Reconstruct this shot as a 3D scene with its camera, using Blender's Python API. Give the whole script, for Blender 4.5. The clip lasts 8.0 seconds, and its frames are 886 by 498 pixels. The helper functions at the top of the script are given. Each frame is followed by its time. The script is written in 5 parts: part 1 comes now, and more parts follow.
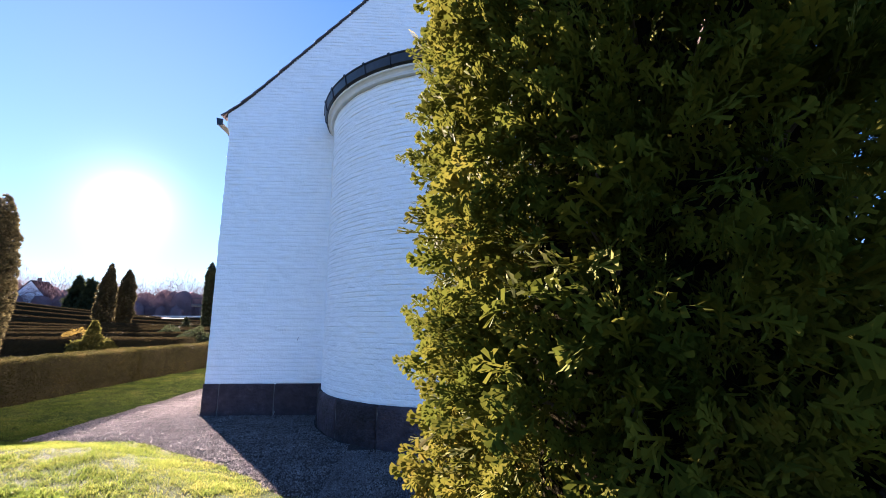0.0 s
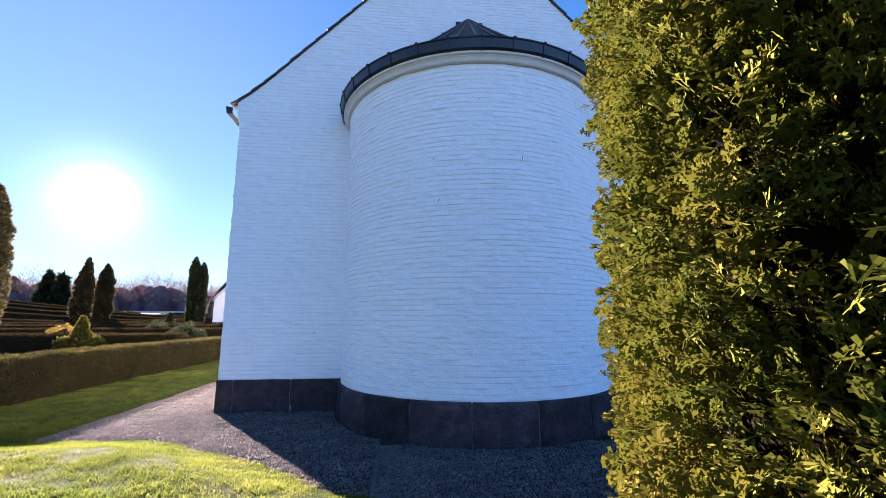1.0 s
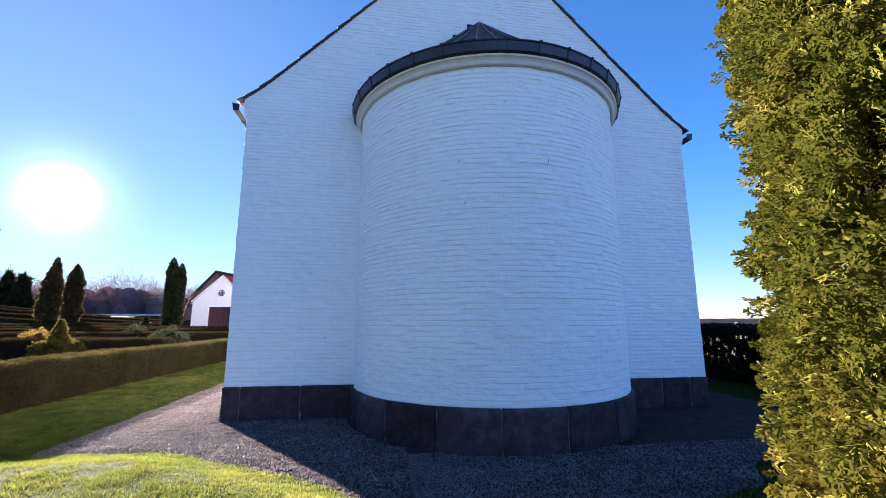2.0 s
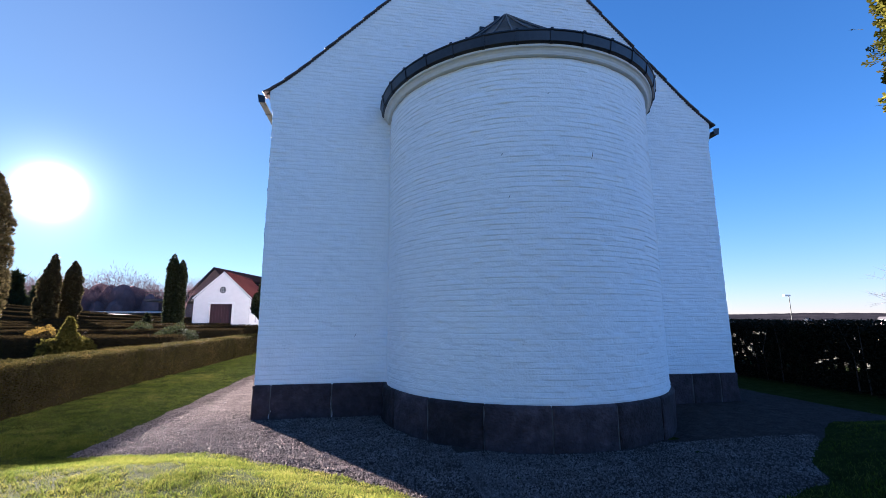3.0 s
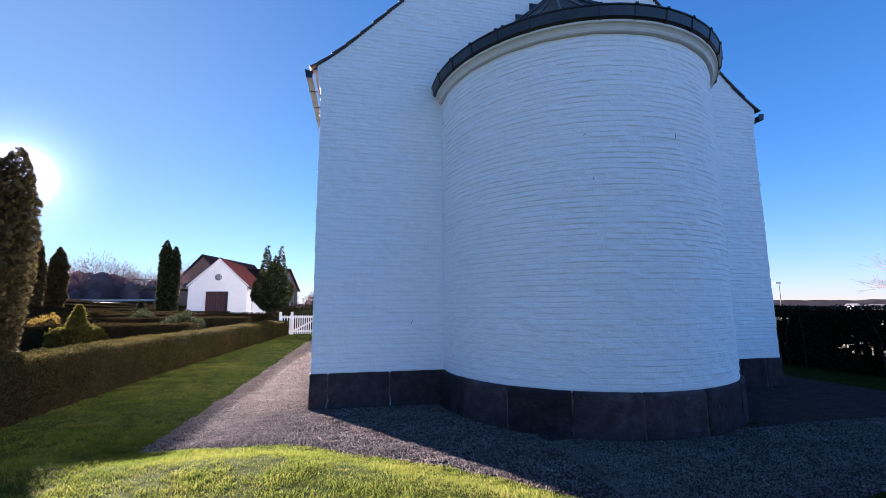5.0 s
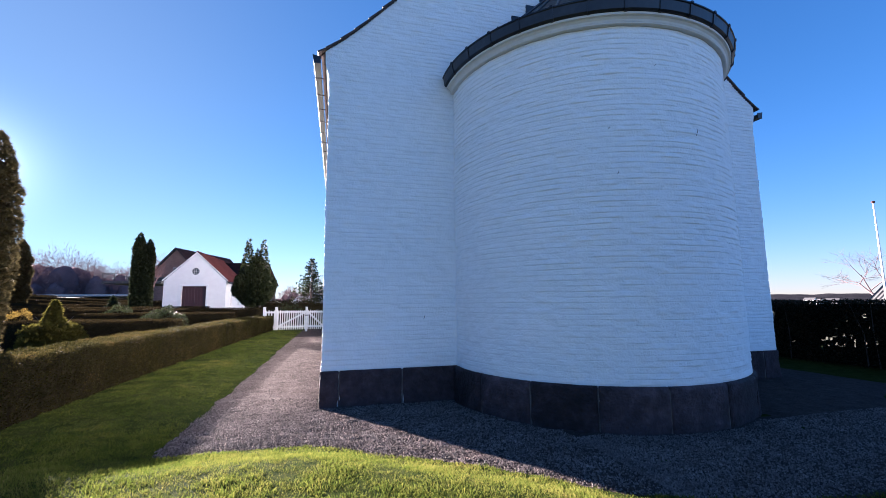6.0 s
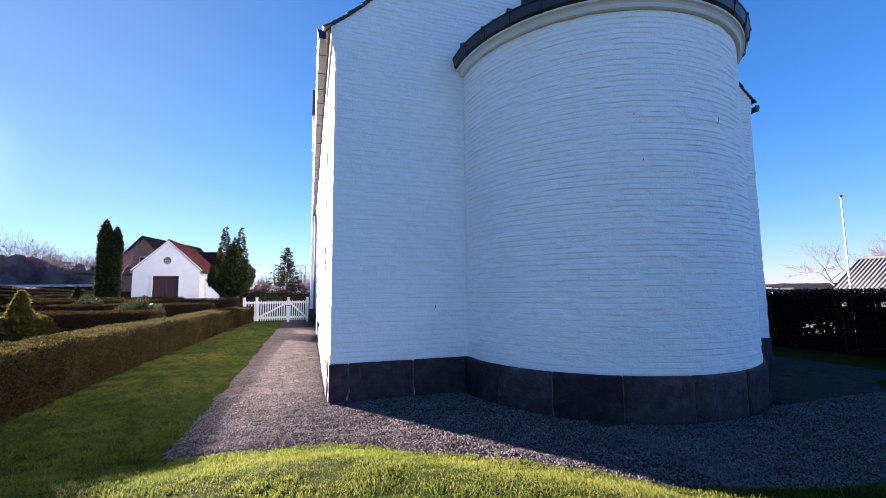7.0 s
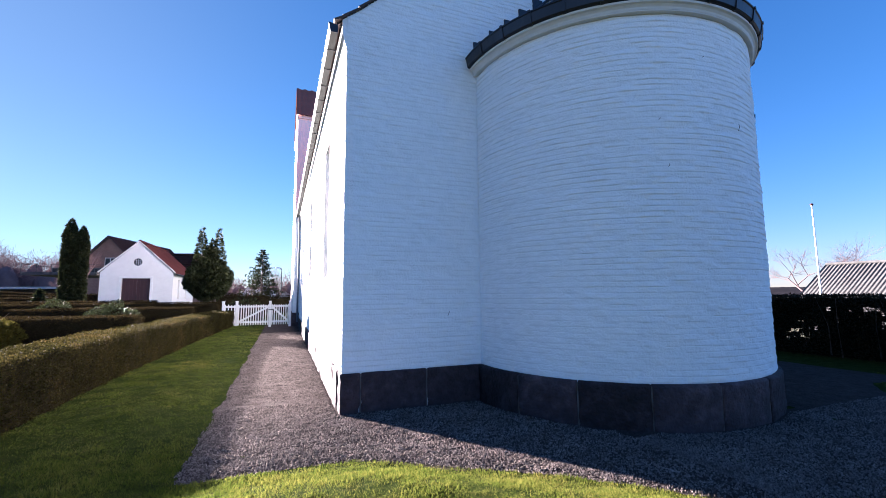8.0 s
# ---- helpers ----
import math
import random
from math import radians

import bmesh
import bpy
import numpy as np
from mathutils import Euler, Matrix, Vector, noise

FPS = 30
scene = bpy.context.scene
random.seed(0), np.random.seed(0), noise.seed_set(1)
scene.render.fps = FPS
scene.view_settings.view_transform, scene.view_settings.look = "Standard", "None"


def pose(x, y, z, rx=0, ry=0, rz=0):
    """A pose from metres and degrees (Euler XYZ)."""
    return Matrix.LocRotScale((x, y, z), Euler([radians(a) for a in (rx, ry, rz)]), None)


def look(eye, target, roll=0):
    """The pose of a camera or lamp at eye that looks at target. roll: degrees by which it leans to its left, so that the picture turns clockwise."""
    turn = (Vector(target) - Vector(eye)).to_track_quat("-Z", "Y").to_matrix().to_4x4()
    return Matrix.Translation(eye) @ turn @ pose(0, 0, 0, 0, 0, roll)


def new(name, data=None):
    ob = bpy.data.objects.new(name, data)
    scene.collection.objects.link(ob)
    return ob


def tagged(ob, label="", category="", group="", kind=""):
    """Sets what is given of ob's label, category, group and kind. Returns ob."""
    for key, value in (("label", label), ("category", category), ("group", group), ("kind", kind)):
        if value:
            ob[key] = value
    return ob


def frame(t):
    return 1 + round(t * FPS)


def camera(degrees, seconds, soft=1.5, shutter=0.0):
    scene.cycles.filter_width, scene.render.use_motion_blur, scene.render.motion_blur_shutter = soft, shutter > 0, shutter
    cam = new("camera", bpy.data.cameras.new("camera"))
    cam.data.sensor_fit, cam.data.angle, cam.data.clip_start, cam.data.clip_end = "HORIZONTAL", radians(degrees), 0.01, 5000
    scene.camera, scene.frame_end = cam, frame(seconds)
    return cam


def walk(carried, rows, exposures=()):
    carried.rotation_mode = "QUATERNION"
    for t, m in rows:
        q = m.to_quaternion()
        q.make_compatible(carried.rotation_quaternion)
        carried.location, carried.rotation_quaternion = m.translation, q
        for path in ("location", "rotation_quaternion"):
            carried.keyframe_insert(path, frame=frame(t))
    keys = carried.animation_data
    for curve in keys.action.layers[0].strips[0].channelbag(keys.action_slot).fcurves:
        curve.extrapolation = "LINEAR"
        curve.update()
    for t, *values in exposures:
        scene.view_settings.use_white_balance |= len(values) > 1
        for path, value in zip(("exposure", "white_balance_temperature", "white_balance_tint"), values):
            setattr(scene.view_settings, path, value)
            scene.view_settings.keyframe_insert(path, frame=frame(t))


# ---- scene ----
cam = camera(93.4, 8.0, soft=0.8)
PATH = [
    (0, (-0.031, 0.147, 1.6), (0.058, 2.113, 1.959), 0.1),
    (0.5, (-0.371, 0.165, 1.604), (-0.243, 2.13, 1.956), -0.1),
    (1, (-0.703, 0.242, 1.586), (-0.527, 2.206, 1.921), -0.1),
    (1.5, (-1.013, 0.306, 1.6), (-0.768, 2.261, 1.947), -0.1),
    (2, (-1.343, 0.403, 1.61), (-1.064, 2.353, 1.959), -0.1),
    (3.5, (-2.282, 0.722, 1.607), (-1.962, 2.672, 1.919), -0.4),
    (4, (-2.589, 0.823, 1.596), (-2.247, 2.773, 1.884), -0.5),
    (4.5, (-2.903, 0.94, 1.59), (-2.553, 2.889, 1.873), -0.4),
    (6, (-3.743, 1.331, 1.6), (-3.257, 3.255, 1.85), -0.5),
    (6.5, (-4.021, 1.501, 1.604), (-3.481, 3.413, 1.836), -0.5),
    (7, (-4.259, 1.703, 1.6), (-3.655, 3.599, 1.802), -0.6),
    (7.5, (-4.496, 1.93, 1.594), (-3.852, 3.812, 1.806), -0.5),
    (8, (-4.755, 2.103, 1.644), (-4.042, 3.959, 1.859), -0.5),
]
EXPOSURES = [(0.0, 4.46, 4840, 34), (1.0, 4.30, 4780, 33), (2.0, 4.10, 4690, 32), (3.5, 3.84, 4630, 31), (8.0, 3.84, 4630, 31)]
walk(cam, [(t, look(eye, target, roll)) for t, eye, target, roll in PATH], EXPOSURES)

# ---- light ----
SUN_AZ, SUN_EL = radians(35.5), radians(12.8)          # to the left of +y, above the horizon
TO_SUN = Vector((-math.sin(SUN_AZ) * math.cos(SUN_EL), math.cos(SUN_AZ) * math.cos(SUN_EL), math.sin(SUN_EL)))
world = bpy.data.worlds.new("sky")
scene.world = world
world.use_nodes = True
wn = world.node_tree.nodes
sky = wn.new("ShaderNodeTexSky")
sky.sky_type = "NISHITA"
sky.sun_disc = False
sky.sun_elevation = SUN_EL
sky.sun_rotation = -SUN_AZ
sky.air_density, sky.dust_density, sky.ozone_density = 1.0, 0.0, 3.0
wn["Background"].inputs["Strength"].default_value = 0.0148
way = wn.new("ShaderNodeTexCoord")
dot = wn.new("ShaderNodeVectorMath")
dot.operation = "DOT_PRODUCT"
dot.inputs[1].default_value = TO_SUN
world.node_tree.links.new(way.outputs["Generated"], dot.inputs[0])
height = wn.new("ShaderNodeSeparateXYZ")
world.node_tree.links.new(way.outputs["Generated"], height.inputs[0])


def haze_of(spread):
    """A layer of haze along the horizon, that many degrees high: exp(-(sin e / s)^2)."""
    square = wn.new("ShaderNodeMath")
    square.operation = "MULTIPLY"
    world.node_tree.links.new(height.outputs["Z"], square.inputs[0])
    world.node_tree.links.new(height.outputs["Z"], square.inputs[1])
    mul = wn.new("ShaderNodeMath")
    mul.operation = "MULTIPLY"
    mul.inputs[1].default_value = -1.0 / radians(spread) ** 2
    world.node_tree.links.new(square.outputs[0], mul.inputs[0])
    bell = wn.new("ShaderNodeMath")
    bell.operation = "EXPONENT"
    world.node_tree.links.new(mul.outputs[0], bell.inputs[0])
    return bell.outputs[0]


def bell_of(spread):
    """A bell about the sun, that many degrees wide: exp((cos a - 1) / s^2)."""
    off = wn.new("ShaderNodeMath")
    off.operation = "SUBTRACT"
    off.inputs[1].default_value = 1.0
    world.node_tree.links.new(dot.outputs["Value"], off.inputs[0])
    mul = wn.new("ShaderNodeMath")
    mul.operation = "MULTIPLY"
    mul.inputs[1].default_value = 1.0 / radians(spread) ** 2
    world.node_tree.links.new(off.outputs[0], mul.inputs[0])
    bell = wn.new("ShaderNodeMath")
    bell.operation = "EXPONENT"
    world.node_tree.links.new(mul.outputs[0], bell.inputs[0])
    return bell.outputs[0]


def sky_math(kind, a, b):
    n = wn.new("ShaderNodeVectorMath")
    n.operation = kind
    for k, x in enumerate((a, b)):
        if isinstance(x, tuple):
            n.inputs[k].default_value = x
        else:
            world.node_tree.links.new(x, n.inputs[k])
    return n.outputs[0]


def scaled(colour, by):
    n = wn.new("ShaderNodeVectorMath")
    n.operation = "SCALE"
    n.inputs[0].default_value = colour
    world.node_tree.links.new(by, n.inputs["Scale"])
    return n.outputs[0]


# sky colour darkened by hand on the sun's side, a deeper blue than the model gives
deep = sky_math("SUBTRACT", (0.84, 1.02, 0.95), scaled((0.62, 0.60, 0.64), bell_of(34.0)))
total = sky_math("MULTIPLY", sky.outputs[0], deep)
total = sky_math("MULTIPLY", total, sky_math("ADD", (1.0, 1.0, 1.0), scaled((0.32, -0.05, -0.06), haze_of(11.0))))
# sun drawn oversized, with its glare painted into the sky colour
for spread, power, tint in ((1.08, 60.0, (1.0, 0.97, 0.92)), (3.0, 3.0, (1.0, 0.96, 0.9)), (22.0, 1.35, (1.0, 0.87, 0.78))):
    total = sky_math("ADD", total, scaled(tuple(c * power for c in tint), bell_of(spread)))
# further whitening painted in low on the sun's side
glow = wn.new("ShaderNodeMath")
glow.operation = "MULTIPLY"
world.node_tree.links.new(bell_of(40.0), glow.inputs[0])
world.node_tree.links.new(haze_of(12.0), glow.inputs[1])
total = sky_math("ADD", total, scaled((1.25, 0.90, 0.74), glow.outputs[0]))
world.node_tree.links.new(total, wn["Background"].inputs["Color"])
sun = new("sun", bpy.data.lights.new("sun", "SUN"))
sun.data.energy, sun.data.angle, sun.data.color = 5.0, radians(0.55), (1.0, 0.74, 0.42)
sun.matrix_world = TO_SUN.to_track_quat("Z", "Y").to_matrix().to_4x4()


# ---- materials ----
def surface(name, colors, scale=6.0, rough=0.8, bump=0.3, bump_scale=40.0, depth=0.01, metal=0.0, big=0.7,
            random=0.0, island=0.0, through_light=0.0, gloss=0.5, stretch=(1, 1, 1), wave=None):
    """A worn surface: colours mixed by fine and coarse noise, a varying roughness and fine relief."""
    m = bpy.data.materials.new(name)
    m.use_nodes = True
    n, l = m.node_tree.nodes, m.node_tree.links
    b = n["Principled BSDF"]
    geo = n.new("ShaderNodeNewGeometry")
    mp = n.new("ShaderNodeMapping")
    mp.inputs["Scale"].default_value = stretch
    l.new(geo.outputs["Position"], mp.inputs["Vector"])

    def noise_at(s, detail=6.0, r=0.6):
        t = n.new("ShaderNodeTexNoise")
        t.inputs["Scale"].default_value, t.inputs["Detail"].default_value, t.inputs["Roughness"].default_value = s, detail, r
        l.new(mp.outputs[0], t.inputs["Vector"])
        return t.outputs["Fac"]

    fine, coarse = noise_at(scale), noise_at(scale * 0.13, 3.0)
    add = n.new("ShaderNodeMath")
    add.operation = "MULTIPLY_ADD"
    l.new(coarse, add.inputs[0])
    add.inputs[1].default_value = big
    mul = n.new("ShaderNodeMath")
    mul.operation = "MULTIPLY"
    l.new(fine, mul.inputs[0])
    mul.inputs[1].default_value = 1.0
    l.new(mul.outputs[0], add.inputs[2])
    fac = add.outputs[0]
    for amount, source in ((random, "object"), (island, "island")):
        if amount:
            out = n.new("ShaderNodeObjectInfo").outputs["Random"] if source == "object" else geo.outputs["Random Per Island"]
            more = n.new("ShaderNodeMath")
            more.operation = "MULTIPLY_ADD"
            l.new(out, more.inputs[0])
            more.inputs[1].default_value = amount
            l.new(fac, more.inputs[2])
            fac = more.outputs[0]
    span = n.new("ShaderNodeMapRange")
    mid = 0.5 + 0.5 * big + 0.5 * random + 0.5 * island
    half = 0.28 + 0.12 * big + 0.4 * random + 0.4 * island
    span.inputs["From Min"].default_value, span.inputs["From Max"].default_value = mid - half, mid + half
    l.new(fac, span.inputs["Value"])
    ramp = n.new("ShaderNodeValToRGB")
    e = ramp.color_ramp.elements
    while len(e) < len(colors):
        e.new(0.5)
    for i, c in enumerate(colors):
        e[i].position, e[i].color = i / max(1, len(colors) - 1), (*c, 1)
    l.new(span.outputs[0], ramp.inputs["Fac"])
    l.new(ramp.outputs["Color"], b.inputs["Base Color"])
    rr = n.new("ShaderNodeMapRange")
    rr.inputs["To Min"].default_value, rr.inputs["To Max"].default_value = max(0.05, rough - 0.12), min(1.0, rough + 0.12)
    l.new(fine, rr.inputs["Value"])
    l.new(rr.outputs[0], b.inputs["Roughness"])
    b.inputs["Metallic"].default_value = metal
    b.inputs["Specular IOR Level"].default_value = gloss
    if bump:
        bp = n.new("ShaderNodeBump")
        bp.inputs["Strength"].default_value, bp.inputs["Distance"].default_value = bump, depth
        l.new(noise_at(bump_scale, 5.0), bp.inputs["Height"])
        l.new(bp.outputs[0], b.inputs["Normal"])
    if through_light:
        tr = n.new("ShaderNodeBsdfTranslucent")
        l.new(ramp.outputs["Color"], tr.inputs["Color"])
        mix = n.new("ShaderNodeMixShader")
        mix.inputs[0].default_value = through_light
        l.new(b.outputs[0], mix.inputs[1])
        l.new(tr.outputs[0], mix.inputs[2])
        l.new(mix.outputs[0], n["Material Output"].inputs["Surface"])
    return m


M_WHITE = surface("limewash", [(0.77, 0.785, 0.79), (0.83, 0.84, 0.845), (0.865, 0.875, 0.88)], 9, 0.85, 0.9, 34, 0.014, big=0.6)
M_GRANITE = surface("granite", [(0.005, 0.0035, 0.0042), (0.021, 0.0155, 0.0178), (0.056, 0.041, 0.047), (0.13, 0.098, 0.106)], 7, 0.75, 1.0, 22, 0.05, random=0.25, gloss=0.3, big=0.8)
M_MORTAR = surface("mortar", [(0.075, 0.068, 0.064), (0.14, 0.127, 0.117)], 30, 0.9, 0.3, 80, 0.004)
M_LEAD = surface("weathered_lead", [(0.010, 0.011, 0.015), (0.020, 0.022, 0.028), (0.042, 0.045, 0.054)], 10, 0.4, 0.15, 18, 0.004, metal=0.3, random=0.45)
M_ZINC = surface("zinc", [(0.030, 0.034, 0.031), (0.052, 0.057, 0.050)], 7, 0.6, 0.1, 15, 0.003, metal=0.2, gloss=0.2)
M_TILE = surface("red_roof_tile", [(0.10, 0.035, 0.025), (0.21, 0.07, 0.045), (0.30, 0.11, 0.065)], 8, 0.75, 0.3, 40, 0.005, random=0.3, island=0.25)
M_VERGE = surface("dark_verge_tile", [(0.022, 0.018, 0.017), (0.06, 0.045, 0.04), (0.11, 0.07, 0.055)], 14, 0.8, 0.4, 50, 0.006, random=0.3)
M_CREAM = surface("cream_painted_moulding", [(0.58, 0.565, 0.53), (0.70, 0.685, 0.65)], 8, 0.7, 0.15, 50, 0.003)
M_GRAVEL = surface("gravel", [(0.016, 0.013, 0.012), (0.034, 0.028, 0.026), (0.060, 0.050, 0.045), (0.105, 0.089, 0.078)], 42, 0.95, 0.8, 60, 0.025, big=0.5, gloss=0.02)
M_STONE = surface("gravel_stone", [(0.038, 0.031, 0.029), (0.088, 0.073, 0.066), (0.175, 0.148, 0.133), (0.32, 0.274, 0.247)], 20, 0.85, 0.2, 90, 0.002, island=0.5, gloss=0.06)
M_SOIL = surface("turf", [(0.008, 0.012, 0.003), (0.017, 0.027, 0.005), (0.033, 0.044, 0.009), (0.06, 0.056, 0.022)], 40, 0.95, 1.0, 90, 0.03, big=0.8, gloss=0.01)
M_GRASS = surface("grass_blade", [(0.024, 0.043, 0.004), (0.070, 0.098, 0.011), (0.145, 0.155, 0.023), (0.24, 0.20, 0.055)], 5.0, 0.8, 0, island=0.55, through_light=0.42, big=1.2, gloss=0.02)
M_THUJA = surface("thuja_spray", [(0.026, 0.034, 0.004), (0.060, 0.068, 0.006), (0.105, 0.096, 0.009), (0.15, 0.10, 0.016)], 6, 0.75, 0, island=0.2, gloss=0.02, through_light=0.22, big=0.9)
M_DARKCON = surface("dark_conifer", [(0.010, 0.014, 0.007), (0.023, 0.030, 0.011), (0.045, 0.048, 0.018)], 3, 0.7, 0, island=0.6, through_light=0.2, gloss=0.1)
M_BROWNCON = surface("brown_green_conifer", [(0.025, 0.021, 0.011), (0.057, 0.048, 0.019), (0.095, 0.081, 0.029)], 3, 0.75, 0, island=0.6, through_light=0.35, gloss=0.05)
M_GOLD = surface("golden_foliage", [(0.07, 0.050, 0.010), (0.14, 0.10, 0.018), (0.22, 0.155, 0.028)], 5, 0.8, 0, island=0.5, through_light=0.35, gloss=0.05)
M_LIME = surface("lime_conifer", [(0.033, 0.034, 0.006), (0.070, 0.066, 0.011), (0.12, 0.105, 0.018)], 5, 0.8, 0, island=0.5, through_light=0.4, gloss=0.05)
M_HEDGE = surface("hedge_leaf", [(0.006, 0.006, 0.0025), (0.019, 0.019, 0.005), (0.044, 0.037, 0.010), (0.085, 0.057, 0.020)], 7, 0.75, 0, island=0.45, through_light=0.35, big=1.4, gloss=0.05)
M_YEWHEDGE = surface("dark_hedge_leaf", [(0.009, 0.007, 0.004), (0.022, 0.017, 0.007), (0.046, 0.037, 0.013)], 4, 0.9, 0, island=0.4, through_light=0.2, gloss=0.01)
# very dark, with the shade behind hedge leaves put into the colour
M_HEDGECORE = surface("shaded_hedge_inside", [(0.006, 0.006, 0.003), (0.016, 0.014, 0.007), (0.028, 0.023, 0.012)], 25, 0.9, 1.0, 45, 0.03, gloss=0.0)
M_DARKHEDGE = surface("beech_hedge_leaf", [(0.008, 0.010, 0.004), (0.018, 0.018, 0.008), (0.05, 0.022, 0.010)], 4, 0.6, 0, island=0.8, through_light=0.2, gloss=0.1)
M_RHODO = surface("glossy_leaf", [(0.016, 0.022, 0.008), (0.036, 0.046, 0.015), (0.065, 0.075, 0.028)], 5, 0.35, 0, island=0.6, through_light=0.15, gloss=0.2)
# kept near-black: the shade inside foliage is put into the colour
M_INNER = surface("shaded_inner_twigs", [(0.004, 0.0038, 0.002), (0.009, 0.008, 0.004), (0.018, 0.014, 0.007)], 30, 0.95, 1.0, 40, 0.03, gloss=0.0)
M_BARK = surface("bark", [(0.035, 0.026, 0.018), (0.075, 0.055, 0.04), (0.13, 0.10, 0.075)], 14, 0.9, 0.7, 40, 0.015, stretch=(1, 1, 0.25))
# mauve-brown twigs, lightened so the far woods' haze is in the colour
M_TWIG = surface("hazy_bare_twigs", [(0.095, 0.066, 0.069), (0.15, 0.105, 0.108), (0.21, 0.15, 0.152)], 0.4, 0.95, 0, gloss=0.0, through_light=0.1)
M_PAINT = surface("white_paint", [(0.70, 0.70, 0.68), (0.82, 0.82, 0.80)], 7, 0.5, 0.1, 40, 0.003, random=0.2)
M_PLASTER = surface("white_plaster", [(0.68, 0.67, 0.65), (0.80, 0.79, 0.77)], 3, 0.85, 0.2, 20, 0.006)
M_REDROOF = surface("far_red_tiles", [(0.055, 0.018, 0.015), (0.10, 0.032, 0.026), (0.14, 0.048, 0.036)], 3, 0.95, 0.2, 12, 0.02, island=0.3, gloss=0.05)
M_BROWNROOF = surface("far_brown_tiles", [(0.032, 0.018, 0.015), (0.055, 0.029, 0.024), (0.08, 0.042, 0.034)], 3, 0.95, 0.2, 12, 0.02, island=0.3, gloss=0.05)
M_DOOR = surface("dark_brown_boards", [(0.022, 0.008, 0.008), (0.045, 0.014, 0.014), (0.065, 0.022, 0.02)], 9, 0.55, 0.3, 30, 0.004, stretch=(4, 4, 0.4))
M_DARKGLASS = surface("dark_window_glass", [(0.012, 0.014, 0.017), (0.03, 0.034, 0.04)], 1.0, 0.2, 0, gloss=0.3)
M_BRICKFAR = surface("brown_brick", [(0.10, 0.065, 0.05), (0.16, 0.10, 0.08), (0.2, 0.14, 0.115)], 6, 0.9, 0.3, 20, 0.01)
M_CONCRETE = surface("pale_concrete", [(0.30, 0.30, 0.29), (0.42, 0.42, 0.41)], 3, 0.8, 0.15, 20, 0.005)
M_DARKWALL = surface("dark_cladding", [(0.035, 0.035, 0.038), (0.065, 0.063, 0.065)], 4, 0.7, 0.2, 15, 0.01)
M_CORRUGATED = surface("corrugated_fibre_cement", [(0.050, 0.050, 0.050), (0.095, 0.095, 0.094), (0.15, 0.15, 0.148)], 5, 0.95, 0.3, 25, 0.01, gloss=0.02)
M_IRON = surface("black_iron", [(0.012, 0.012, 0.013), (0.03, 0.03, 0.032)], 20, 0.5, 0.1, 40, 0.002, metal=0.5)
M_BLUEGREY = surface("blue_grey_pipe", [(0.06, 0.075, 0.10), (0.10, 0.12, 0.15)], 8, 0.5, 0.1, 30, 0.002)
M_GROUND = surface("far_ground", [(0.035, 0.04, 0.016), (0.07, 0.075, 0.028), (0.11, 0.10, 0.05)], 0.8, 0.95, 0.5, 3, 0.1)
# blue-grey tint: the haze of distance is painted into the base colour
M_HILL = surface("hazy_wooded_hillside", [(0.010, 0.011, 0.014), (0.018, 0.018, 0.022), (0.032, 0.030, 0.034)], 0.012, 0.95, 0.6, 0.08, 4.0, gloss=0.0)
M_LANTERN = surface("lantern_glass", [(0.6, 0.6, 0.58), (0.75, 0.75, 0.72)], 5, 0.3, 0)


# ---- helpers for meshes ----
def mesh_of(name, verts, faces, mat, smooth=False):
    """A mesh from arrays; faces are rows of three or of four."""
    v = np.asarray(verts, dtype=np.float32).reshape(-1, 3)
    f = np.asarray(faces, dtype=np.int32)
    me = bpy.data.meshes.new(name)
    me.vertices.add(len(v))
    me.vertices.foreach_set("co", v.ravel())
    me.loops.add(f.size)
    me.loops.foreach_set("vertex_index", f.ravel())
    me.polygons.add(len(f))
    me.polygons.foreach_set("loop_start", np.arange(0, f.size, f.shape[1], dtype=np.int32))
    if smooth:
        me.polygons.foreach_set("use_smooth", np.ones(len(f), dtype=bool))
    me.update(calc_edges=True)
    me.validate()
    me.materials.append(mat)
    return me


def put(name, me, parent=None, label="", kind=""):
    ob = new(name, me)
    if parent is not None:
        ob.parent = parent
    return tagged(ob, label=label, kind=kind)


def part(name, bm, mat, parent=None, label="", kind="", smooth=False):
    me = bpy.data.meshes.new(name)
    for fc in bm.faces:
        fc.smooth = smooth
    bm.to_mesh(me)
    bm.free()
    me.materials.append(mat)
    return put(name, me, parent, label, kind)


def thing(name, label, category, group="", at=(0, 0, 0)):
    ob = tagged(new(name), label, category, group)
    ob.location = at
    return ob


def box_bm(lo, hi, bevel=0.0, bm=None):
    """A box between two corners, with softened edges."""
    out = bm or bmesh.new()
    c = [(a + b) / 2 for a, b in zip(lo, hi)]
    s = [abs(b - a) for a, b in zip(lo, hi)]
    made = bmesh.ops.create_cube(out, size=1.0, matrix=Matrix.Translation(c) @ Matrix.Diagonal((*s, 1)))
    if bevel:
        edges = list({e for v in made["verts"] for e in v.link_edges})
        bmesh.ops.bevel(out, geom=edges, offset=bevel, segments=2, profile=0.6, affect="EDGES")
    return out


